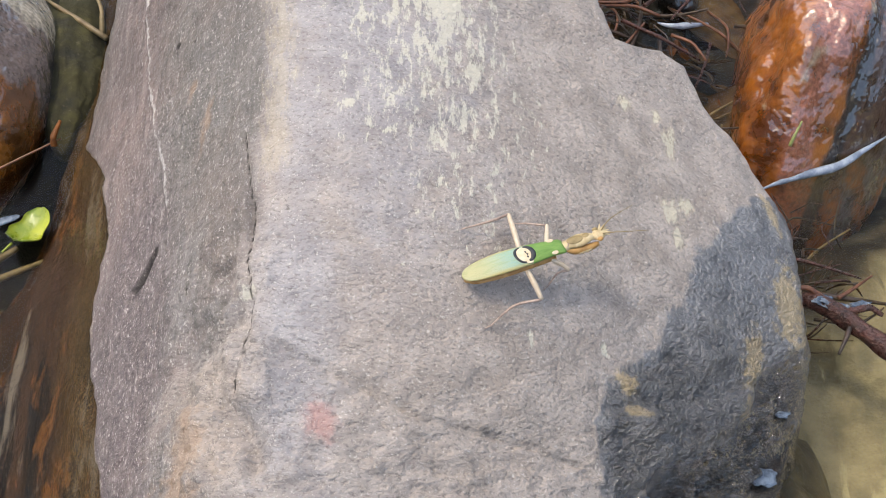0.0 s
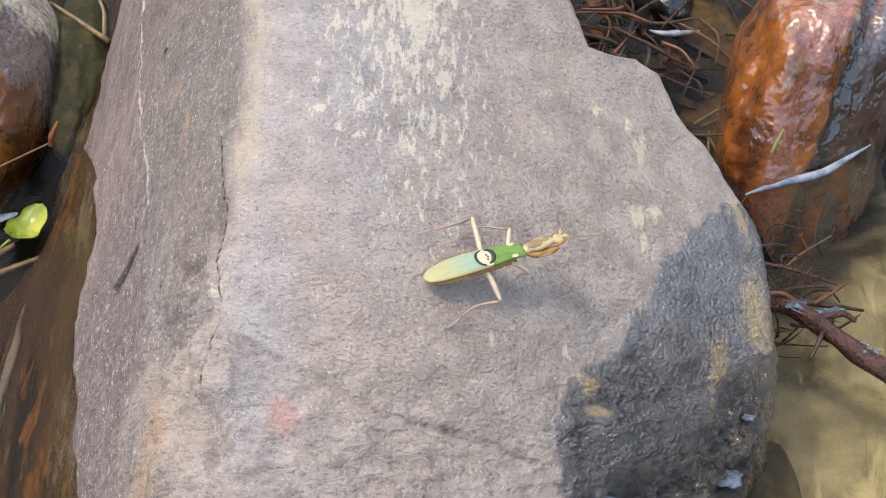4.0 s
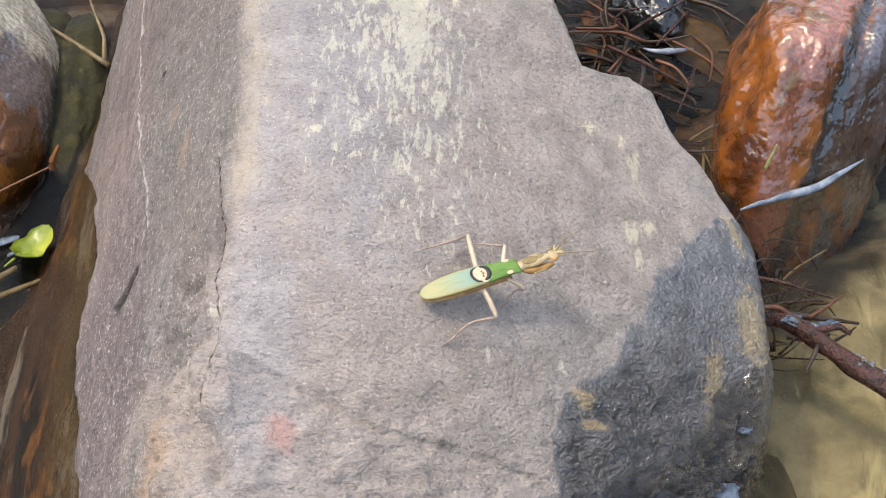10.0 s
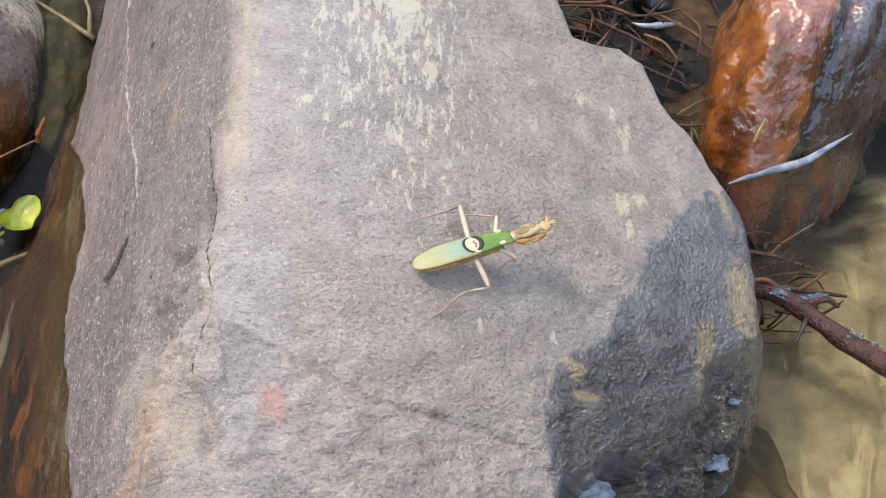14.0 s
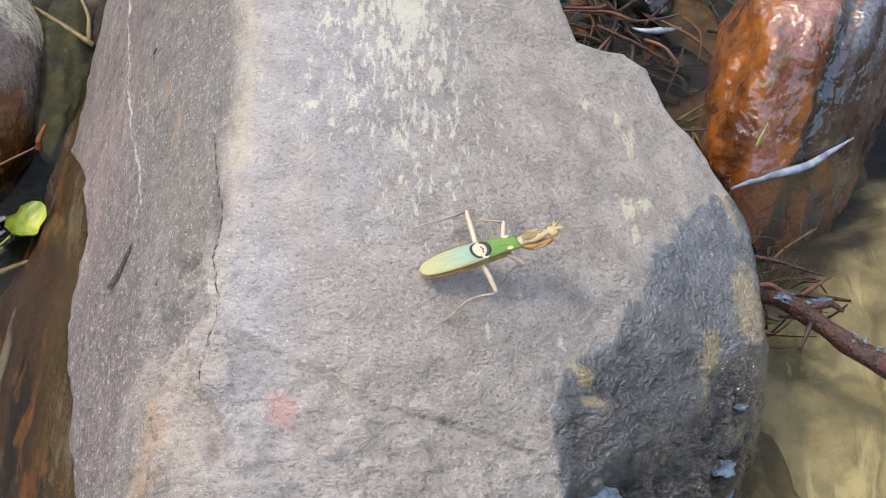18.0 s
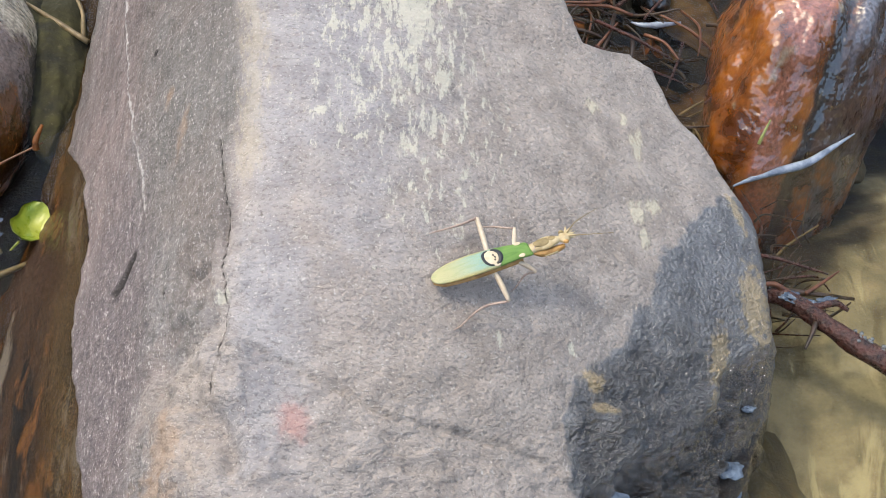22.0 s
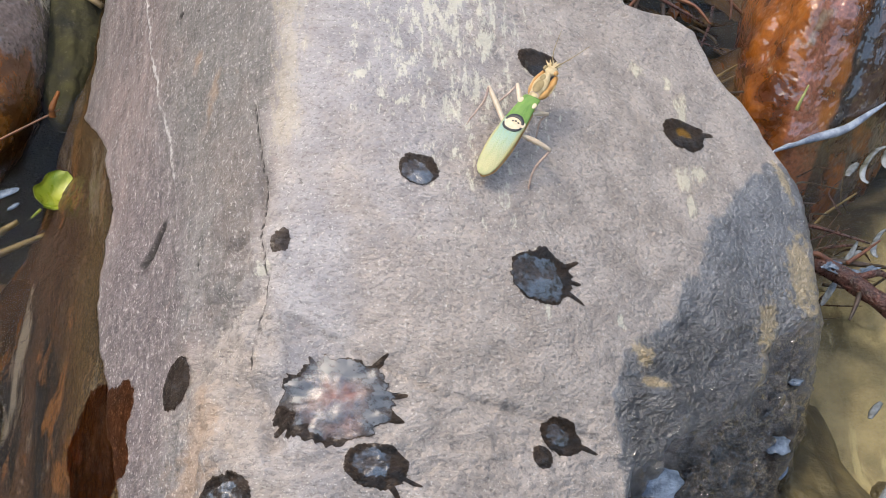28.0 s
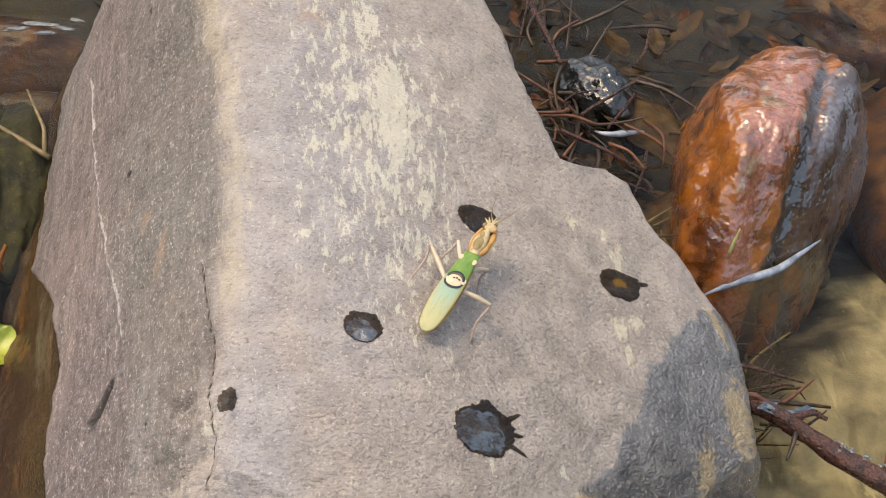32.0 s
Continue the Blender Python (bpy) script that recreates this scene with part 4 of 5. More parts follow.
# ---- sticks, roots and leaves ----
def tube(name, points, radii, material, sides=8, knobby=0.0, seed=0):
    """A tapered stem through the given points."""
    p = np.array(points, float)
    n = max(6, 5 * (len(p) - 1))
    at = np.linspace(0, len(p) - 1, n)
    path = np.stack([eased(at, np.arange(len(p)), p[:, k]) for k in range(3)], -1) if len(p) > 2 else p[0] + (p[-1] - p[0]) * np.linspace(0, 1, n)[:, None]
    r = np.interp(at, np.linspace(0, len(p) - 1, len(radii)), radii)
    way = np.gradient(path, axis=0)
    way /= np.linalg.norm(way, axis=1)[:, None] + 1e-12
    up = np.where(np.abs(way[:, 2:3]) > 0.9, [[1.0, 0, 0]], [[0, 0, 1.0]])
    u = np.cross(way, up)
    u /= np.linalg.norm(u, axis=1)[:, None]
    v = np.cross(way, u)
    a = np.linspace(0, 2 * np.pi, sides, endpoint=False)
    bumps = 1 + knobby * grain(np.cos(a)[None] * 2, np.sin(a)[None] * 2, at[:, None] * 2.2, 3, shift=seed)
    ring = path[:, None] + (r[:, None] * bumps)[..., None] * (np.cos(a)[None, :, None] * u[:, None] + np.sin(a)[None, :, None] * v[:, None])
    faces = sheet_faces(n, sides, True) + [list(range(sides))[::-1], [(n - 1) * sides + k for k in range(sides)]]
    return mesh_of(name, ring.reshape(-1, 3), faces, material)


def leaf_mesh(name, length, width, material, curl=0.3, seed=0, lobed=0.0, blunt=0.75):
    """A blade with thickness, a midrib fold and a curl."""
    n, m = 22, 9
    s, c = np.linspace(0, 1, n), np.linspace(-1, 1, m)
    S, C = np.meshgrid(s, c, indexing="ij")
    half = width * np.sin(np.pi * S ** 0.8) ** blunt * (1 + lobed * np.sin(14 * S + seed)) + 0.0002
    x, y = length * (S - 0.5), C * half
    z = curl * length * ((S - 0.5) ** 2) + 0.25 * np.abs(C) * half + 0.06 * length * grain(S * 4, C * 2, seed, 2)
    top = np.stack([x, y, z], -1).reshape(-1, 3)
    low = top - (0, 0, 0.0004)
    faces = sheet_faces(n, m)
    count = n * m
    rim = list(range(m)) + [k * m + m - 1 for k in range(1, n)] + [(n - 1) * m + k for k in range(m - 2, -1, -1)] + [k * m for k in range(n - 2, 0, -1)]
    walls = [[rim[k], rim[(k + 1) % len(rim)], rim[(k + 1) % len(rim)] + count, rim[k] + count] for k in range(len(rim))]
    return mesh_of(name, np.concatenate([top, low]), faces + [[k + count for k in f[::-1]] for f in faces] + walls, material)


leaf = thing("leaf", "lime-yellow fallen leaf floating beside the rock", "leaf", (-0.135, 0.043, 0.004), 62)
part("blade", leaf_mesh("blade", 0.0155, 0.0050, LIME_LEAF, 1.0, 3, 0.10, 0.38), leaf)
part("stalk", tube("stalk", [(-0.0082, 0, 0.002), (-0.012, 0.001, 0.001)], [0.0005, 0.0003], LIME_LEAF, 6), leaf)

root = thing("root", "knobby red-brown wet root lying over the stream", "root", (0.113, -0.004, 0.007))
part("stem", tube("stem", [(-0.018, 0.014, -0.004), (-0.008, 0.010, 0.0), (0.002, -0.001, 0.001), (0.012, -0.011, 0.001), (0.026, -0.022, 0.0), (0.055, -0.040, -0.002)], [0.0016, 0.0028, 0.0026, 0.0032, 0.0036, 0.004], BARK, 14, 0.35, 2), root)
part("stub", tube("stub", [(0.0, 0.001, 0.001), (-0.003, -0.005, 0.002), (-0.006, -0.010, 0.001)], [0.0009, 0.0007, 0.0005], TWIG, 7, 0.3), root)
part("stub", tube("stub", [(-0.002, 0.004, 0.002), (0.006, 0.006, 0.002), (0.010, 0.004, 0.001)], [0.0013, 0.0011, 0.0007], BARK, 7, 0.3, 4), root)
part("stub", tube("stub", [(0.022, -0.016, 0.002), (0.026, -0.006, 0.004), (0.034, 0.001, 0.003)], [0.0010, 0.0007, 0.0004], RUSTY_TWIG, 7, 0.3, 5), root)
part("stub", tube("stub", [(-0.006, 0.010, 0.001), (-0.012, 0.013, 0.003), (-0.020, 0.012, 0.003)], [0.0011, 0.0008, 0.0005], RUSTY_TWIG, 7, 0.2, 6), root)


def twig(a, b, r, material, label, bend=0.12, seed=0, group=""):
    """A loose stick from a to b."""
    a, b = Vector(a), Vector(b)
    g = random.Random(seed)
    off = Vector((g.uniform(-1, 1), g.uniform(-1, 1), g.uniform(0, 0.6))) * bend * (b - a).length
    pts = [Vector((0, 0, 0)), (b - a) * 0.35 + off, (b - a) * 0.7 + off * 0.6, b - a]
    return solo("twig", tube("twig", pts, [r, r * 0.9, r * 0.7, r * 0.45], material, 7, 0.2, seed), label, "twig", a, (0, 0, 0), group)


twig((0.155, -0.002, 0.006), (0.158, 0.012, 0.010), 0.0011, TWIG, "short dark stick standing by the root", 0.02, 1)
twig((0.098, 0.028, 0.002), (0.122, 0.018, 0.003), 0.0007, BARK, "thin rusty needle on the water", 0.03, 2)
twig((0.114, 0.012, 0.001), (0.126, 0.020, 0.002), 0.0007, RUSTY_TWIG, "short rusty twig on the water", 0.04, 4)
twig((0.094, 0.012, 0.001), (0.130, 0.012, -0.002), 0.0012, TWIG, "brown twig beside the root", 0.06, 5)
twig((-0.175, 0.040, 0.004), (-0.126, 0.066, 0.016), 0.0006, RUSTY_TWIG, "thin rusty stalk with a hooked end", 0.05, 6)
twig((-0.128, 0.064, 0.015), (-0.126, 0.070, 0.020), 0.0012, RUST_LEAF, "small rusty bract on a stalk", 0.2, 7)
twig((-0.160, 0.010, -0.004), (-0.128, 0.030, -0.001), 0.0016, STRAW, "straw-coloured reed stem in the water", 0.05, 8)
twig((-0.160, 0.020, -0.006), (-0.138, 0.036, -0.002), 0.0020, STRAW, "straw-coloured reed stem in the water", 0.05, 9)
twig((-0.112, -0.055, -0.010), (-0.118, -0.015, -0.012), 0.0010, STRAW, "pale straw under the water", 0.08, 10)
twig((0.1062, 0.0640, 0.0142), (0.1098, 0.0690, 0.0205), 0.0006, GREEN_BLADE, "short green blade stuck on the wet boulder", 0.05, 11)
twig((-0.165, 0.2285, 0.004), (-0.1190, 0.2240, 0.006), 0.0015, PALE_STICK, "pale bare stick across the far water", 0.04, 12)
twig((-0.165, 0.2360, 0.004), (-0.115, 0.2310, 0.006), 0.0018, PALE_STICK, "pale bare stick across the far water", 0.04, 13)
twig((-0.122, 0.128, 0.004), (-0.150, 0.150, 0.006), 0.0011, STRAW, "forked straw-coloured twig by the mossy stone", 0.1, 14)
twig((-0.124, 0.130, 0.004), (-0.132, 0.156, 0.012), 0.0009, STRAW, "forked straw-coloured twig by the mossy stone", 0.1, 15)
g2 = random.Random(21)
for k in range(80):
    a = g2.uniform(0, 6.28)
    x, y = 0.066 + g2.gauss(0, 0.018), 0.155 + g2.gauss(0, 0.032)
    if x < 0.05 - 0.33 * (y - 0.09):
        x = 0.06 + abs(g2.gauss(0, 0.014))
    size = g2.uniform(0.010, 0.038)
    twig((x, y, g2.uniform(-0.004, 0.008)), (x + size * math.cos(a), y + size * math.sin(a), g2.uniform(-0.004, 0.010)), g2.uniform(0.0003, 0.0009),
         g2.choice((TWIG, TWIG, BARK, TWIG, RUSTY_TWIG, TWIG)), "thin wet twig in the drift of litter", 0.15, 100 + k, "twigs in the litter")
for k in range(26):
    a, x, y = g2.uniform(0, 6.28), g2.uniform(0.075, 0.125), g2.uniform(0.01, 0.11)
    if (x - 0.139) ** 2 / 0.041 ** 2 + (y - 0.11) ** 2 / 0.062 ** 2 < 1.1:
        x = 0.088
    size = g2.uniform(0.008, 0.024)
    twig((x, y, -0.012), (x + size * math.cos(a), y + size * math.sin(a), g2.uniform(-0.012, -0.002)), g2.uniform(0.0003, 0.0008),
         g2.choice((TWIG, STRAW, BARK, TWIG)), "fine twig under the water beside the rock", 0.2, 200 + k, "fine twigs under the water")
for k in range(60):
    a, x, y = g2.uniform(-0.6, 3.0), g2.gauss(0.101, 0.009), abs(g2.gauss(0.008, 0.020))
    size = g2.uniform(0.008, 0.024)
    twig((x, y, g2.uniform(-0.010, 0.002)), (x + size * math.cos(a), y + size * math.sin(a), g2.uniform(-0.012, 0.004)), g2.uniform(0.0002, 0.0007),
         g2.choice((TWIG, TWIG, DARK_LEAF, TWIG, BARK)), "dark wet rootlet tangled beside the rock", 0.22, 300 + k, "rootlets beside the rock")
blades = [leaf_mesh("blade", 0.022, 0.0050, DEAD_LEAF, 0.2, 1, 0.1), leaf_mesh("blade", 0.019, 0.0045, DARK_LEAF, 0.3, 2, 0.15), leaf_mesh("blade", 0.012, 0.0026, RUST_LEAF, 0.3, 3), leaf_mesh("blade", 0.028, 0.0035, DARK_LEAF, 0.15, 5)]
small_blades = [leaf_mesh("blade", 0.015, 0.0034, DEAD_LEAF, 0.2, 21, 0.1), leaf_mesh("blade", 0.013, 0.003, DARK_LEAF, 0.3, 22, 0.15), leaf_mesh("blade", 0.010, 0.0022, RUST_LEAF, 0.3, 23), leaf_mesh("blade", 0.020, 0.0026, DARK_LEAF, 0.15, 25)]
solo("dead_leaf", leaf_mesh("dead_leaf", 0.050, 0.010, DEAD_LEAF, 0.15, 9, 0.1), "tan dead leaf lying under the water", "leaf", (0.100, 0.142, -0.004), (4, 8, -48))
solo("dead_leaf", leaf_mesh("dead_leaf", 0.040, 0.012, DEAD_LEAF, 0.15, 12, 0.1), "tan dead leaf lying under the water", "leaf", (0.094, 0.098, -0.010), (4, -8, 60))
for k in range(70):
    x, y = g2.uniform(0.055, 0.105), g2.uniform(0.045, 0.16)
    if x < 0.098 - 0.42 * (y - 0.02) - 0.02:
        continue
    w = g2.choice((0, 0, 1, 2, 3))
    solo("dead_leaf", small_blades[w], ("tan", "dark brown", "rusty", "dark brown")[w] + " scrap of leaf on the stream bed", "leaf", (x, y, g2.uniform(-0.026, -0.006)),
         (g2.uniform(-25, 25), g2.uniform(-25, 25), g2.uniform(0, 360)), "leaf scraps under the water")
for k in range(170):
    x, y = g2.uniform(0.030, 0.21), g2.uniform(0.14, 0.29)
    if (x - 0.139) ** 2 / 0.045 ** 2 + (y - 0.11) ** 2 / 0.066 ** 2 < 1 or x < 0.05 - 0.33 * (y - 0.10):
        continue
    w = g2.choice((0, 0, 1, 1, 1, 1, 3, 3, 3, 2))
    solo("dead_leaf", (blades if k % 4 == 0 else small_blades)[w], ("tan", "dark brown", "rusty", "dark brown")[w] + " wet dead leaf in the drift of litter", "leaf", (x, y, g2.uniform(-0.026, -0.004)),
         (g2.uniform(-25, 25), g2.uniform(-25, 25), g2.uniform(0, 360)), "dead leaves in the litter")
# sky glints painted as pale blue strips where water meets boulder and black stone
solo("waterline", tube("waterline", [(0, 0, 0), (0.0110, 0.0048, 0.0002), (0.0257, 0.0094, 0.0004), (0.0370, 0.0170, 0.0004), (0.0460, 0.0236, 0.0002)], [0.0004, 0.0012, 0.0015, 0.0010, 0.0003], GLINT, 10, 0.25, 3), "blue-white strip painted as a sky glint along the boulder", "waterline", (0.0994, 0.0583, 0.0004))
solo("waterline", tube("waterline", [(0, 0, 0), (0.0040, -0.0016, 0), (0.0095, -0.0020, 0.0002), (0.0185, -0.0005, 0)], [0.0003, 0.0009, 0.0014, 0.0005], GLINT, 10, 0.3, 5), "blue-white strip painted as a sky glint before the black stone", "waterline", (0.0752, 0.1412, 0.0004))
twig((0.070, 0.146, 0.004), (0.092, 0.156, 0.012), 0.0008, BARK, "reddish twig across the black stone", 0.08, 32)
twig((0.055, 0.236, 0.002), (0.066, 0.172, 0.008), 0.0016, BARK, "dark purplish branch leading to the black stone", 0.04, 33)
# flat bluish lumps stand for sky mirrored on the dark water
for x, y, rx, ry, rz in ((-0.1440, 0.0450, 0.0055, 0.0016, 24), (-0.1395, 0.0400, 0.0022, 0.0008, 40)):
    solo("ripple", stone_mesh("ripple", (rx, ry, 0.0006), SKY_POOL, 700 + 900 * y, 0.12), "bluish patch painted as a sky glint on the dark water", "ripple", (x, y, 0.0004), (0, 0, rz), "glints on the dark water")
foam = stone_mesh("bubble", (0.0006, 0.0006, 0.0005), CREST, 88, 0.15)
g5 = random.Random(12)
for k in range(22):
    u = g5.uniform(0, 1)
    solo("bubble", foam, "tiny bright water bubble on the wet root", "bubble", (0.1225 + 0.012 * u + g5.gauss(0, 0.0010), -0.0108 - 0.0092 * u + g5.gauss(0, 0.0009), 0.0100 + g5.uniform(0, 0.0008)), (0, 0, g5.uniform(0, 360)), "bubbles on the root")
for x, y, rx, ry, rz in ((0.1060, 0.0050, 0.0030, 0.0012, 25), (0.1095, 0.0030, 0.0038, 0.0014, -10), (0.1165, 0.0030, 0.0030, 0.0010, 15)):
    solo("puddle", stone_mesh("puddle", (rx, ry, 0.0006), SKY_POOL, 800 + 900 * x, 0.9), "bluish-white patch painted as a water glint on the root", "puddle", (x, y, 0.0092), (0, 8, rz), "pools on the root")


# ---- the mantis ----
def loft(name, stations, material, sides=20, power=1.0):
    """A body through stations of x, y, z, half width, half height."""
    st = np.array(stations, float)
    n = 6 * (len(st) - 1) + 1
    at = np.linspace(0, len(st) - 1, n)
    x, y, z, w, h = (eased(at, np.arange(len(st)), st[:, k]) for k in range(5))
    a = np.linspace(0, 2 * np.pi, sides, endpoint=False)
    c, s = np.sign(np.cos(a)) * np.abs(np.cos(a)) ** power, np.sign(np.sin(a)) * np.abs(np.sin(a)) ** power
    ring = np.stack([np.repeat(x[:, None], sides, 1), y[:, None] - w[:, None] * c[None], z[:, None] + h[:, None] * s[None]], -1)
    faces = sheet_faces(n, sides, True) + [list(range(sides))[::-1], [(n - 1) * sides + k for k in range(sides)]]
    return mesh_of(name, ring.reshape(-1, 3), faces, material)


def dome(name, at, rx, ry, rz, material, lift=0.0):
    """A small rounded cap that lies on a back."""
    nu, nv = 22, 7
    a, b = np.linspace(0, 2 * np.pi, nu, endpoint=False), np.linspace(0.02, np.pi / 2, nv)
    B, A = np.meshgrid(b, a, indexing="ij")
    v = np.stack([at[0] + rx * np.cos(A) * np.sin(B), at[1] + ry * np.sin(A) * np.sin(B), at[2] + rz * np.cos(B) - 0.20 * (ry * np.sin(A) * np.sin(B)) ** 2 / 0.003], -1)
    return mesh_of(name, v.reshape(-1, 3), [f[::-1] for f in sheet_faces(nv, nu, True)], material)


def arc(name, at, radius, start, stop, thick, material, squash=1.12):
    a = np.radians(np.linspace(start, stop, 9))
    pts = [(at[0] + radius * math.cos(v), at[1] + squash * radius * math.sin(v), at[2] - 0.20 * (squash * radius * math.sin(v)) ** 2 / 0.003) for v in a]
    me = tube(name, pts, [thick * 0.55, thick, thick, thick * 0.55], material, 8)
    for v in me.vertices:  # a flat stripe rather than a round cord
        z = at[2] - 0.20 * (v.co.y - at[1]) ** 2 / 0.003
        v.co.z = z + 0.25 * (v.co.z - z)
    return me


MM = 0.001
mantis = thing("mantis", "small green flower mantis with a cream eyespot on its wings", "insect", (0.0091, -0.0432, 0.0767), 20.5)
mantis.scale = (0.965, 0.965, 0.965)
part("abdomen", loft("abdomen", [(-15.0 * MM, 0, 0.0078, 0.6 * MM, 0.4 * MM), (-12.5 * MM, 0, 0.0082, 2.4 * MM, 0.8 * MM), (-6 * MM, 0, 0.0086, 3.15 * MM, 1.0 * MM), (1 * MM, 0, 0.0086, 2.8 * MM, 1.2 * MM), (8 * MM, 0, 0.008, 1.9 * MM, 1.2 * MM)], ORANGE, 20), mantis, "amber ribbed abdomen under the wings")
part("rear_wing", loft("rear_wing", [(-15.4 * MM, 0.1 * MM, 0.0090, 0.7 * MM, 0.25 * MM), (-14.2 * MM, 0, 0.0093, 1.9 * MM, 0.45 * MM), (-10.5 * MM, 0, 0.0098, 2.85 * MM, 0.65 * MM), (-5 * MM, 0, 0.0102, 3.2 * MM, 0.85 * MM), (1.4 * MM, 0, 0.0103, 3.0 * MM, 0.9 * MM)], PEARL, 26), mantis, "pearly teal-green wing tips with a golden rim")
part("front_wing", loft("front_wing", [(0.4 * MM, 0, 0.0102, 3.0 * MM, 1.02 * MM), (4 * MM, 0, 0.0102, 2.65 * MM, 1.0 * MM), (7.5 * MM, 0, 0.0101, 2.3 * MM, 0.9 * MM), (9.8 * MM, 0, 0.0098, 2.2 * MM, 0.8 * MM), (10.6 * MM, 0, 0.0095, 1.9 * MM, 0.4 * MM)], WING, 26), mantis, "bright green wing bases")
part("eyespot", dome("eyespot", (0.2 * MM, -0.1 * MM, 0.01120), 1.95 * MM, 2.4 * MM, 0.16 * MM, IVORY), mantis, "cream eyespot")
part("eyespot_flank", dome("eyespot_flank", (0.75 * MM, -2.15 * MM, 0.01085), 1.0 * MM, 0.8 * MM, 0.14 * MM, IVORY), mantis, "cream flank mark")
part("eyespot_arc", arc("eyespot_arc", (0.3 * MM, -0.1 * MM, 0.01130), 2.0 * MM, -80, 80, 0.58 * MM, BLACK), mantis, "black arc before the eyespot")
part("eyespot_arc", arc("eyespot_arc", (0.0 * MM, -0.1 * MM, 0.01128), 2.1 * MM, 95, 265, 0.36 * MM, BLACK), mantis, "dark blue-black arc behind the eyespot")
for dx, dy in ((0.55, 0.25), (0.80, -0.45), (0.55, -1.25)):
    part("dot", dome("dot", (dx * MM, dy * MM, 0.01134), 0.24 * MM, 0.3 * MM, 0.10 * MM, BLACK), mantis, "black dot")
part("white_spot", dome("white_spot", (7.6 * MM, 1.75 * MM, 0.01085), 0.85 * MM, 0.5 * MM, 0.14 * MM, IVORY), mantis, "ivory spot")
part("white_spot", dome("white_spot", (7.4 * MM, -1.9 * MM, 0.01072), 0.85 * MM, 0.6 * MM, 0.14 * MM, IVORY), mantis, "ivory spot")
part("collar", arc("collar", (10.4 * MM, 0, 0.0104), 1.15 * MM, -85, 85, 0.14 * MM, SHIN), mantis, "pinkish collar line")
part("pronotum", loft("pronotum", [(10.0 * MM, 0, 0.0092, 1.35 * MM, 0.9 * MM), (12.0 * MM, 0.1 * MM, 0.0096, 1.45 * MM, 0.85 * MM), (14.6 * MM, 0.1 * MM, 0.0099, 1.85 * MM, 0.8 * MM), (17.2 * MM, 0.1 * MM, 0.0100, 1.25 * MM, 0.85 * MM), (18.6 * MM, 0, 0.0100, 0.6 * MM, 0.6 * MM)], CREAM, 20), mantis, "cream diamond-shaped thorax shield")
part("thorax_mark", dome("thorax_mark", (13.6 * MM, 0.15 * MM, 0.01062), 2.3 * MM, 1.15 * MM, 0.25 * MM, BROWN), mantis, "olive-brown patch")
part("thorax_mark", dome("thorax_mark", (16.4 * MM, 0.4 * MM, 0.01072), 1.0 * MM, 0.75 * MM, 0.25 * MM, BROWN), mantis, "olive-brown patch")
head = part("head", loft("head", [(-0.4 * MM, 0, 0, 0.7 * MM, 0.6 * MM), (0.6 * MM, 0, 0, 1.5 * MM, 0.95 * MM), (1.8 * MM, 0, -0.1 * MM, 1.35 * MM, 0.85 * MM), (3.0 * MM, 0, -0.4 * MM, 0.35 * MM, 0.3 * MM)], CREAM, 16), mantis, "small yellow-cream head")
head.matrix_basis = pose(18.6 * MM, 0, 0.0100)
for side in (1, -1):
    part("eye", dome("eye", (0.9 * MM, side * 1.55 * MM, 0.2 * MM), 0.75 * MM, 0.6 * MM, 0.7 * MM, ORANGE if side < 0 else BROWN), head, "large side eye")
    part("antenna", tube("antenna", [(2.0 * MM, side * 0.5 * MM, 0.7 * MM), (5 * MM, side * 2.2 * MM, 1.8 * MM), (13 * MM, side * 4.4 * MM + 1.0 * MM, 0.5 * MM)], [0.15 * MM, 0.12 * MM, 0.07 * MM], BROWN, 5), head, "hair-thin brown antenna")
for k, spread in enumerate((-38, -18, 0, 20, 40, 62)):
    way = Vector((math.cos(radians(spread)), math.sin(radians(spread)), 0.12))
    part("spine", tube("spine", [Vector((1.4 * MM, 0.3 * MM, 0.2 * MM)), Vector((1.4 * MM, 0.3 * MM, 0.2 * MM)) + way * 1.4 * MM, Vector((1.4 * MM, 0.3 * MM, 0.2 * MM)) + way * 2.7 * MM], [0.42 * MM, 0.36 * MM, 0.08 * MM], CREAM, 6), head, "pointed cream foreleg tip")


def foreleg(side):
    """A folded catching leg, hinged under the thorax shield."""
    leg = part("foreleg", loft("foreleg", [(0, 0, 0, 0.5 * MM, 0.5 * MM), (2.2 * MM, side * 0.5 * MM, -0.5 * MM, 0.9 * MM, 1.0 * MM), (5.5 * MM, side * 0.6 * MM, -0.6 * MM, 0.95 * MM, 1.0 * MM), (8.4 * MM, side * 0.3 * MM, -0.5 * MM, 0.55 * MM, 0.6 * MM)], ORANGE, 14), mantis, "amber folded catching leg")
    part("shank", tube("shank", [(7.0 * MM, side * 0.4 * MM, -0.9 * MM), (5.6 * MM, side * 1.3 * MM, -0.5 * MM), (2.6 * MM, side * 1.5 * MM, -0.6 * MM)], [0.45 * MM, 0.4 * MM, 0.15 * MM], CREAM, 8), leg, "cream hooked shank")
    for k in range(4):
        part("spike", tube("spike", [((2.6 + 1.1 * k) * MM, side * 1.0 * MM, -1.0 * MM), ((2.9 + 1.1 * k) * MM, side * 1.7 * MM, -1.1 * MM)], [0.14 * MM, 0.03 * MM], ORANGE, 5), leg)
    leg.matrix_basis = pose(11.0 * MM, side * 0.9 * MM, 0.0088)
    return leg


foreleg_far, foreleg_near = foreleg(1), foreleg(-1)


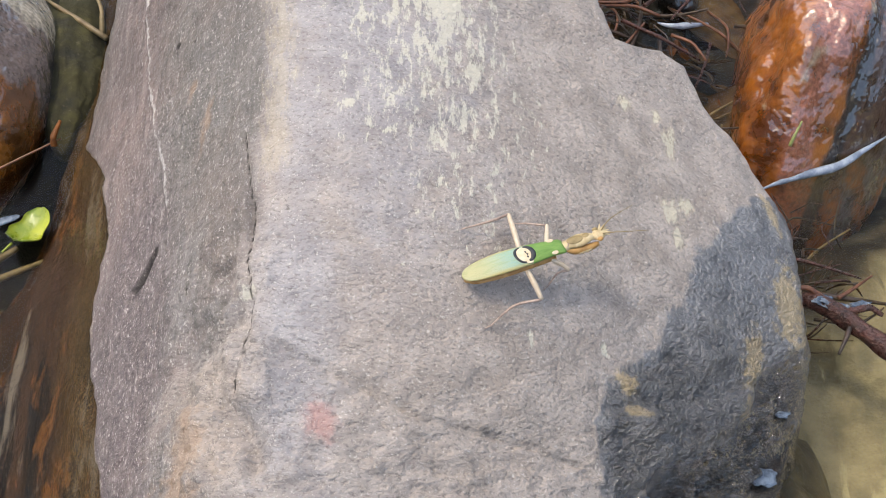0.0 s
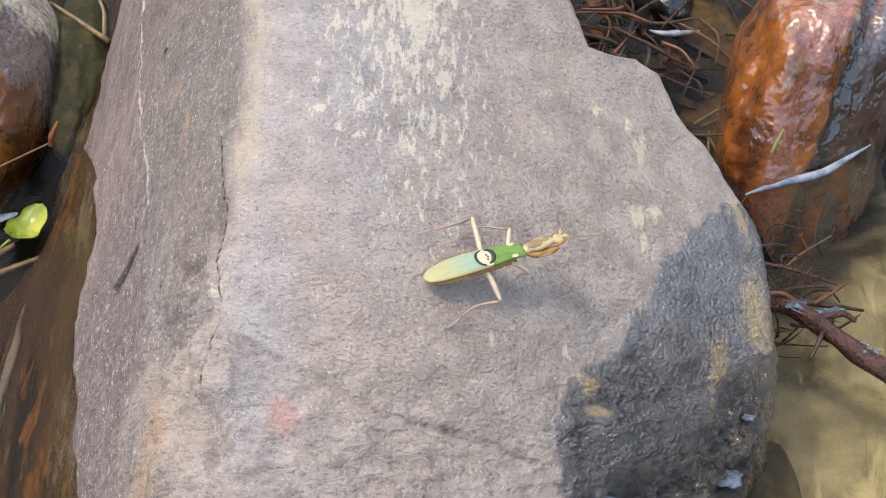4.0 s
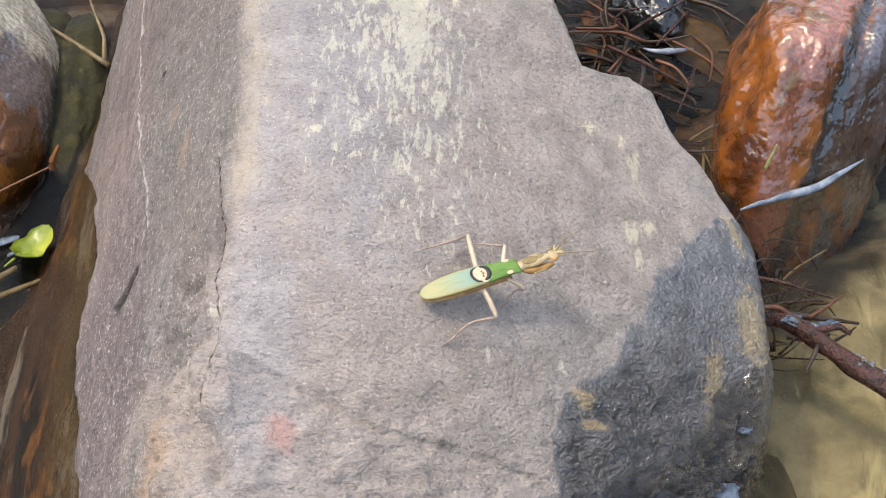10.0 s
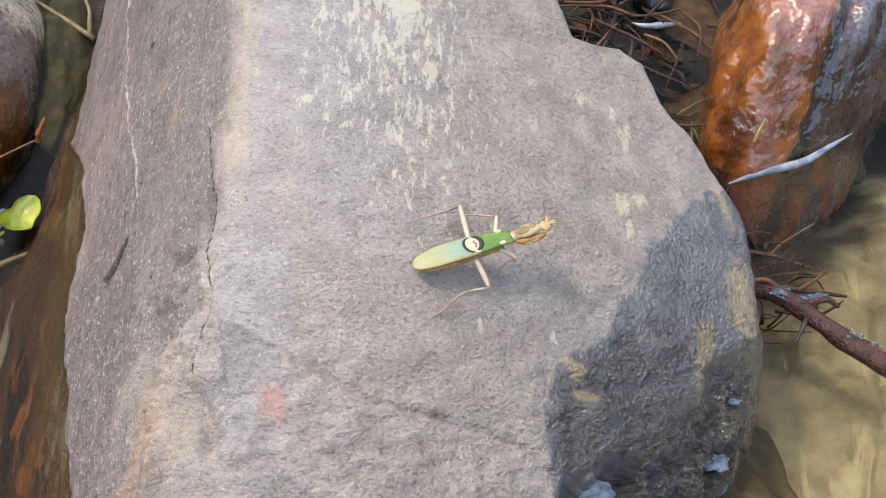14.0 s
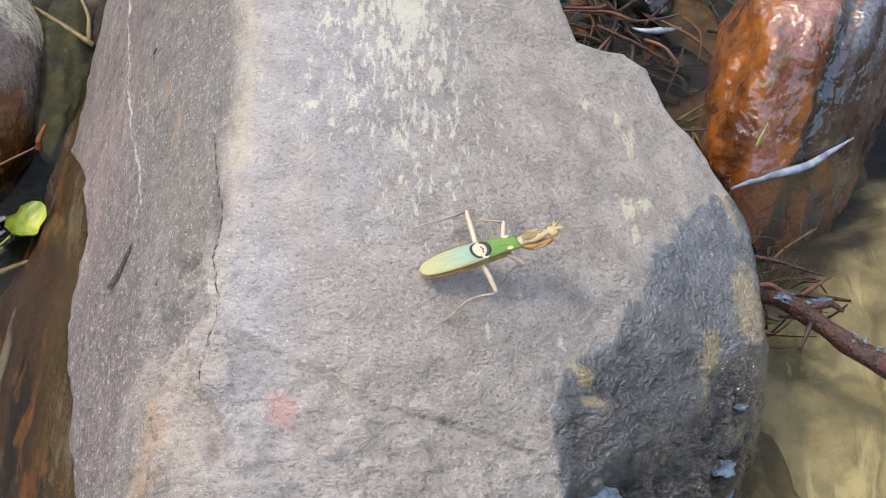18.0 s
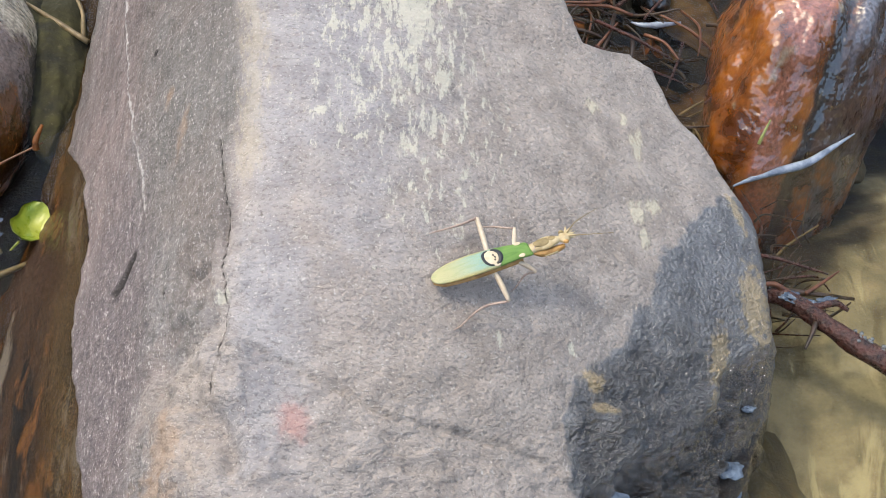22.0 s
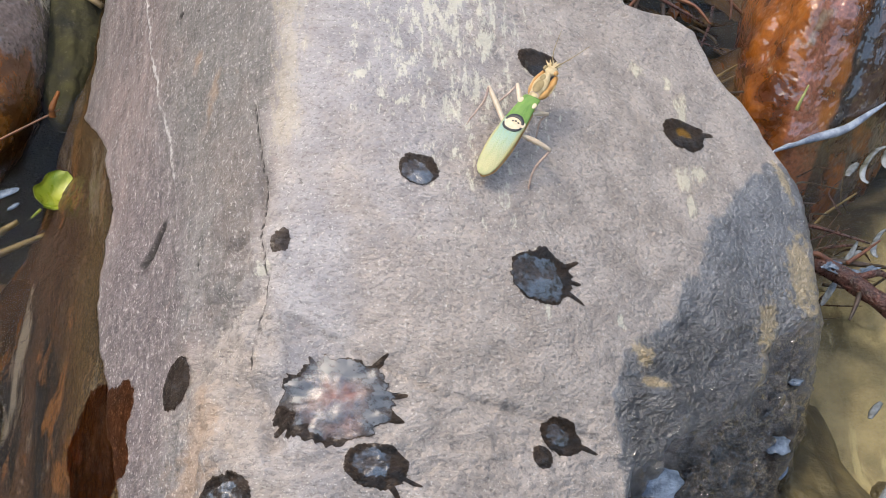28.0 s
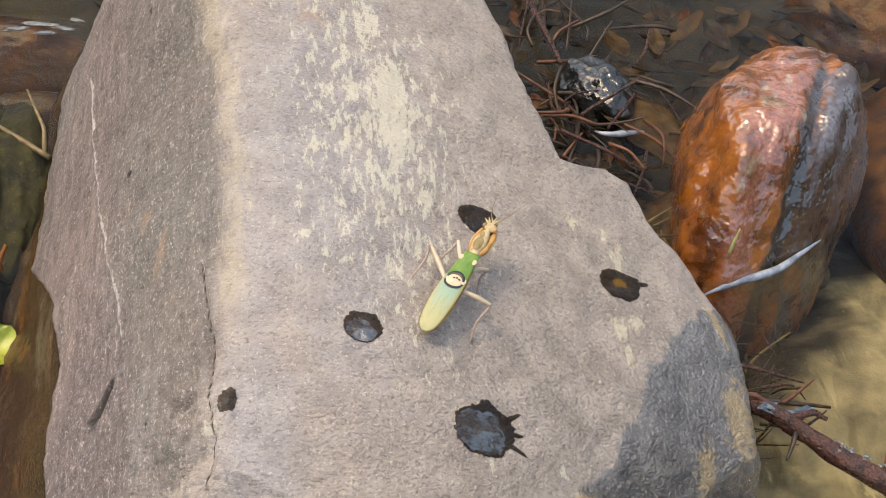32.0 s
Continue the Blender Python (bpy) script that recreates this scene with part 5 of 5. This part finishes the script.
def walking_leg(hip, knee, foot, thick, name):
    """A thigh hinged at the hip, with a shin hinged at its knee."""
    hip, knee, foot = Vector(hip), Vector(knee), Vector(foot)
    k, f = knee - hip, foot - knee
    thigh = part(name, tube(name, [(0, 0, 0), k * 0.5 + Vector((0, 0, 0.0004)), k], [thick * 0.75, thick, thick * 0.7], LEG, 9), mantis, "pale cream thigh")
    shin = part("shin", tube("shin", [(0, 0, 0), f * 0.5 + Vector((0, 0, 0.0010)) + 0.10 * f.length * Vector((-f.y, f.x, 0)).normalized() * (1 if knee.y > 0 else -1), f, f + f.normalized() * 0.0016], [thick * 0.5, thick * 0.42, thick * 0.25, thick * 0.1], SHIN, 8), thigh, "thin pinkish shin")
    thigh.matrix_basis, shin.matrix_basis = pose(*hip), pose(*k)
    return thigh, shin, hip, k


far_hind = walking_leg((0.0004, 0.0022, 0.0085), (0.0019, 0.0132, 0.0106), (-0.0095, 0.0126, 0.0108), 0.00074, "hind_leg")
near_hind = walking_leg((0.0000, -0.0022, 0.0080), (0.0008, -0.0098, 0.0050), (-0.0119, -0.0095, 0.0006), 0.00074, "hind_leg")
far_middle = walking_leg((0.0068, 0.0014, 0.0085), (0.0101, 0.0083, 0.0085), (0.0040, 0.0128, 0.0068), 0.00064, "middle_leg")
near_middle = walking_leg((0.0064, -0.0014, 0.0082), (0.0105, -0.0042, 0.0055), (0.0055, -0.0035, 0.0005), 0.00064, "middle_leg")


# ---- water thrown onto the rock ----
def film_mesh(name, cx, cy, rx, ry, turn, seed, fingers, material, ragged, over, core, outer):
    """A flat splash draped over the rock's skin, with ragged rim and blunt fingers, either its wet rim or the sheet within it, which may lie off its middle; places are relative to its middle."""
    na, nr = 260, 12
    a = np.linspace(0, 2 * np.pi, na, endpoint=False)
    rim = 1 + ragged * grain(np.cos(a) * 1.6, np.sin(a) * 1.6, seed * 3.7, 7, 0.78)
    for at, long, wide in fingers:
        off = np.abs((a - radians(at) + np.pi) % (2 * np.pi) - np.pi)
        rim = rim + long * np.exp(-(off / radians(wide * 0.75)) ** 4)
    share, toward, bias = core
    inside = share * (1 + bias * np.cos(a - radians(toward)) + 0.45 * grain(np.cos(a) * 1.7, np.sin(a) * 1.7, seed * 1.3 + 9, 6, 0.68))
    inside = np.clip(inside, 0.05, rim * 0.985)
    hole, edge = (inside, rim) if outer else (0 * a, inside)
    c, s = math.cos(radians(turn)), math.sin(radians(turn))
    z0, verts = rock_z(cx, cy), []
    for k in range(nr + 1):
        q = k / nr
        for v, r, h in zip(a, edge, hole):
            d = h + (r - h) * q
            u, w = rx * d * math.cos(v), ry * d * math.sin(v)
            x, y = u * c - w * s, u * s + w * c
            lift = over if not outer or k < nr else over * 0.25
            verts.append((x, y, rock_z(cx + x, cy + y) - z0 + lift))
    return mesh_of(name, verts, [f[::-1] for f in sheet_faces(nr + 1, na, True)], material)


SPLASHES = []  # thing, resting place, moment of landing


def splash(label, cx, cy, rx, ry, turn, seed, land, fingers=(), sheet=None, rim=None, ragged=0.26, over=0.0004, core=(0.5, 0, 0.2)):
    """Water thrown onto the rock: a dark wet rim round a sheet that still stands."""
    place = (cx, cy, rock_z(cx, cy))
    ob = thing("splash", label, "splash", place, 0, "splashes on the rock")
    part("wet_rim", film_mesh("wet_rim", cx, cy, rx, ry, turn, seed, fingers, rim or FILM, ragged, over, core, True), ob)
    part("standing_water", film_mesh("standing_water", cx, cy, rx, ry, turn, seed, fingers, sheet or SHALLOW, ragged, over, core, False), ob, "sheet of standing water")
    SPLASHES.append((ob, place, land))


splash("dark wet splash mark on the rock beneath the thorax", 0.0133, 0.0103, 0.0052, 0.0048, 0, 1, 27.4, [(40, 0.2, 14)], DULL_FILM, core=(0.6, 200, 0.3))
splash("dark wet splash mark with a tail over ochre lichen", 0.0525, 0.0052, 0.0062, 0.0050, 20, 2, 26.4, [(5, 0.6, 8), (22, 0.2, 9)], GOLD_FILM, core=(0.50, 80, 0.6))
splash("dark wet splash mark, its lower part bright", -0.0180, -0.0297, 0.0046, 0.0038, 0, 3, 26.3, [(120, 0.15, 12), (50, 0.15, 10)], core=(0.72, 250, 0.4))
splash("tiny dark wet splash mark on the ridge", -0.0490, -0.0470, 0.0023, 0.0028, 0, 4, 26.5, [(110, 0.2, 12)], DULL_FILM, ragged=0.34, core=(0.35, 320, 0.2))
splash("dark wet splash mark with long fingers", 0.0098, -0.0482, 0.0078, 0.0058, 14, 26, 27.4, [(26, 0.5, 4.5), (-38, 0.55, 4.5), (-8, 0.3, 5), (75, 0.12, 12)], ragged=0.30, core=(0.85, 215, 0.25))
splash("dark wet splash mark on the steep side", -0.0738, -0.0655, 0.0036, 0.0058, 0, 6, 26.6, sheet=DULL_FILM, over=0.0011, core=(0.35, 0, 0.1))
splash("large bright puddle with a ragged rim over a pink stain", -0.0370, -0.0806, 0.0125, 0.0082, 4, 7, 26.2, [(6, 0.30, 4), (48, 0.40, 3.5), (96, 0.16, 3), (110, 0.18, 3), (205, 0.16, 7), (335, 0.2, 5)], POOL, ragged=0.34, core=(0.90, 30, 0.12))
splash("dark wet splash mark with trailing legs", -0.0285, -0.0930, 0.0070, 0.0042, 0, 8, 25.15, [(-25, 0.6, 6), (-62, 0.45, 7)], core=(0.6, 140, 0.3))
splash("dark wet splash mark with a tail", 0.0133, -0.0790, 0.0050, 0.0036, 0, 9, 25.12, [(-12, 0.8, 7)], core=(0.55, 180, 0.3))
splash("tiny dark wet splash mark", 0.0086, -0.0845, 0.0024, 0.0024, 0, 10, 27.55, sheet=DULL_FILM)
splash("dark wet splash mark at the rock's front", -0.0612, -0.0985, 0.0062, 0.0060, 0, 11, 25.3, core=(0.6, 90, 0.3))
splash("wet run-up of brown water on the rock's side", -0.0960, -0.0660, 0.0090, 0.0170, 4, 12, 26.8, [(20, 0.2, 20), (-30, 0.2, 16)], BROWN_FILM, BROWN_FILM, 0.30, 0.0008)


def drop_mesh(long, wide, seed):
    me = stone_mesh("drop", (long, wide, wide), GLINT_WATER, seed, 0.25)
    return me


GLINT_WATER = film_material("flying_water", (0.75, 0.77, 0.80), (0.75, 0.77, 0.80), 0.01, 0.05, 0.0006, 1.6)
# pools at the wet corner, their sky reflection painted into the colour
for cx, cy, rx, ry, rz in ((0.0772, -0.0555, 0.0042, 0.0024, 20), (0.0795, -0.0600, 0.0028, 0.0010, 50), (0.0835, -0.0412, 0.0020, 0.0010, 10)):
    solo("puddle", stone_mesh("puddle", (rx, ry, 0.0007), SKY_POOL, 1000 * cx + 50 * rz, 0.7), "pool in a hollow of the wet rock, mirrored sky painted bluish-white", "puddle", (cx, cy, rock_z(cx, cy) + 0.0006), (0, 14, rz), "pools at the rock's wet corner")
for cx, cy, rx, ry, rz in ((0.0370, -0.0790, 0.0075, 0.0050, 10), (0.0515, -0.0800, 0.0080, 0.0046, -5)):
    lean = math.degrees(math.atan2(rock_z(cx, cy + 0.003) - rock_z(cx, cy - 0.003), 0.006))
    solo("puddle", stone_mesh("puddle", (rx, ry, 0.0010), SKY_POOL, 1000 * cx, 0.4), "thin sheet of water on a wet ledge, mirrored sky painted bluish", "puddle", (cx, cy, rock_z(cx, cy) + 0.0010), (lean, 0, rz), "pools at the rock's wet corner")
for x, y, rx, ry, rz in ((-0.137, 0.211, 0.006, 0.0011, -8), (-0.127, 0.208, 0.005, 0.0009, -14), (-0.133, 0.205, 0.004, 0.0009, 4), (-0.145, 0.208, 0.005, 0.0010, 10), (-0.122, 0.213, 0.003, 0.0008, -20)):
    solo("ripple", stone_mesh("ripple", (rx, ry, 0.0006), CREST, 900 * y, 0.6), "ripple on the far water, its glint painted pale", "ripple", (x, y, 0.0002), (0, 0, rz), "ripples on the far water")
# pale crests painted for bright reflections on the disturbed water
WAVES = []
g4 = random.Random(9)
for k in range(18):
    x, y = (g4.uniform(0.094, 0.124), g4.uniform(-0.075, 0.025)) if k < 10 else (g4.uniform(0.118, 0.165), g4.uniform(0.030, 0.066))
    if k % 3 == 0 or k >= 10:
        crest = arc("crest", (0, 0, 0), g4.uniform(0.006, 0.014), g4.uniform(0, 60), g4.uniform(110, 190), g4.uniform(0.0007, 0.0016), CREST, 0.4)
    else:
        crest = stone_mesh("crest", (g4.uniform(0.005, 0.010), g4.uniform(0.0006, 0.0011), 0.0005), CREST, 40 + k, 0.15)
    WAVES.append((solo("wave", crest, "curved crest of disturbed stream water, its glint painted pale", "wave", (x, y, -0.09), (0, 0, g4.uniform(0, 360)), "waves after the splash"), (x, y), g4.uniform(27.35, 27.75), g4.uniform(28.05, 28.5)))
DROPS = []
g3 = random.Random(5)
drop_shapes = [drop_mesh(0.0042, 0.0012, 81), drop_mesh(0.0030, 0.0014, 82), drop_mesh(0.0018, 0.0015, 83)]
for k in range(18):
    t0 = 25.18 + 0.03 * (k % 3) if k < 5 else 27.38 + 0.035 * (k % 9)
    a = Vector((g3.uniform(0.10, 0.17), g3.uniform(-0.08, 0.10), -0.08))
    top = Vector((a.x - g3.uniform(0.0, 0.06), a.y + g3.uniform(-0.02, 0.02), g3.uniform(0.05, 0.11)))
    b = Vector((top.x + g3.uniform(0.0, 0.05), top.y - g3.uniform(0.0, 0.03), -0.08))
    DROPS.append((solo("drop", g3.choice(drop_shapes), "flying drop of stream water", "drop", a, (0, 0, 0), "drops thrown up from the stream"), a, top, b, t0))


# ---- what moves ----
def motions():
    x, y, z = 0.0091, -0.0432, 0.0767
    still, after = pose(x, y, z, 0, 0, 20.5), pose(0.0048, -0.0175, 0.0845, 0, -7, 57.5)
    walk(mantis, [(0.0, still), (22.2, still), (23.0, pose(x + 0.0002, y + 0.0032, z + 0.0006, 0, 0, 14)), (24.0, pose(x - 0.0010, y + 0.0044, z + 0.0009, 0, 0, 10)),
                  (25.2, pose(x - 0.0015, y + 0.0054, z + 0.0011, 0, 0, 8)), (27.5, pose(x - 0.0010, y + 0.0075, z + 0.0015, 0, 0, 7)),
                  (27.6, pose(0.0098, -0.0310, 0.084, 0, -4, 30)), (27.7, pose(0.0068, -0.0205, 0.085, 0, -7, 56)), (27.8, after), (32.0, after)])
    neck = (18.6 * MM, 0, 0.0100)
    walk(head, [(0.0, pose(*neck)), (22.2, pose(*neck)), (22.8, pose(*neck, 0, 20, -22)), (27.4, pose(*neck, 0, 20, -22)), (27.8, pose(*neck, 0, 0, -8)), (32.0, pose(*neck, 0, 0, -8))])
    for leg, y in ((foreleg_far, 0.9 * MM), (foreleg_near, -0.9 * MM)):
        folded = pose(11.0 * MM, y, 0.0088)
        raised = pose(10.8 * MM, y * 1.25, 0.0092, 0, -2, -3 if y < 0 else 2)
        walk(leg, [(0.0, folded), (22.2, folded), (22.8, raised), (32.0, raised)])
    for (thigh, shin, hip, knee), swing, fold, drop in ((far_hind, -32, 34, 0), (far_middle, -30, 48, 0), (near_hind, 4, -6, -18)):
        walk(thigh, [(0.0, pose(*hip)), (27.5, pose(*hip)), (27.75, pose(*hip, 0, 0, swing)), (32.0, pose(*hip, 0, 0, swing))])
        walk(shin, [(0.0, pose(*knee)), (27.5, pose(*knee)), (27.75, pose(*knee, 0, drop, fold)), (32.0, pose(*knee, 0, drop, fold))])
    walk(leaf, [(0.0, pose(-0.1335, 0.0385, 0.003, 0, 4, 62)), (6.0, pose(-0.1330, 0.0395, 0.003, 6, 0, 60)), (9.0, pose(-0.1322, 0.0400, 0.003, 0, 4, 58)), (13.0, pose(-0.1322, 0.0410, 0.003, 8, 0, 62)),
                (19.0, pose(-0.1305, 0.0420, 0.003, 14, 4, 66)), (23.0, pose(-0.1290, 0.0420, 0.003, 30, 0, 76)), (28.0, pose(-0.1278, 0.0424, 0.003, 30, 4, 72)), (32.0, pose(-0.1285, 0.0415, 0.003, 24, 0, 70))])
    walk(water, [(0.0, pose(0, 0, 0)), (25.0, pose(0.10, -0.22, 0)), (27.2, pose(0.13, -0.30, 0)), (28.6, pose(0.19, -0.48, 0)), (32.0, pose(0.22, -0.56, 0))])
    for ob, (x, y, z), land in SPLASHES:
        out = pose(0.30, y - 0.02, -0.035)
        high = pose(0.5 * x + 0.13, y - 0.01, z + 0.05, 0, 25, 0)
        walk(ob, [(0.0, out), (land - 0.30, out), (land - 0.13, high), (land, pose(x, y, z)), (32.0, pose(x, y, z))])
    for ob, (x, y), rise, sink in WAVES:
        low, top = pose(x, y, -0.09), pose(x + 0.002, y - 0.002, 0.0006, 0, 0, 25)
        walk(ob, [(0.0, low), (rise - 0.1, low), (rise, top), (sink, pose(x + 0.006, y - 0.006, 0.0004, 0, 0, 60)), (sink + 0.15, pose(x + 0.011, y - 0.011, -0.09, 0, 0, 65)), (32.0, pose(x + 0.011, y - 0.011, -0.09, 0, 0, 65))])
    for ob, a, top, b, t0 in DROPS:
        walk(ob, [(0.0, pose(*a)), (t0 - 0.12, pose(*a, 0, -60, 10)), (t0, pose(*top, 0, -40, -40)), (t0 + 0.14, pose(*b, 0, 30, -60)), (32.0, pose(*b, 0, 30, -60))])


motions()
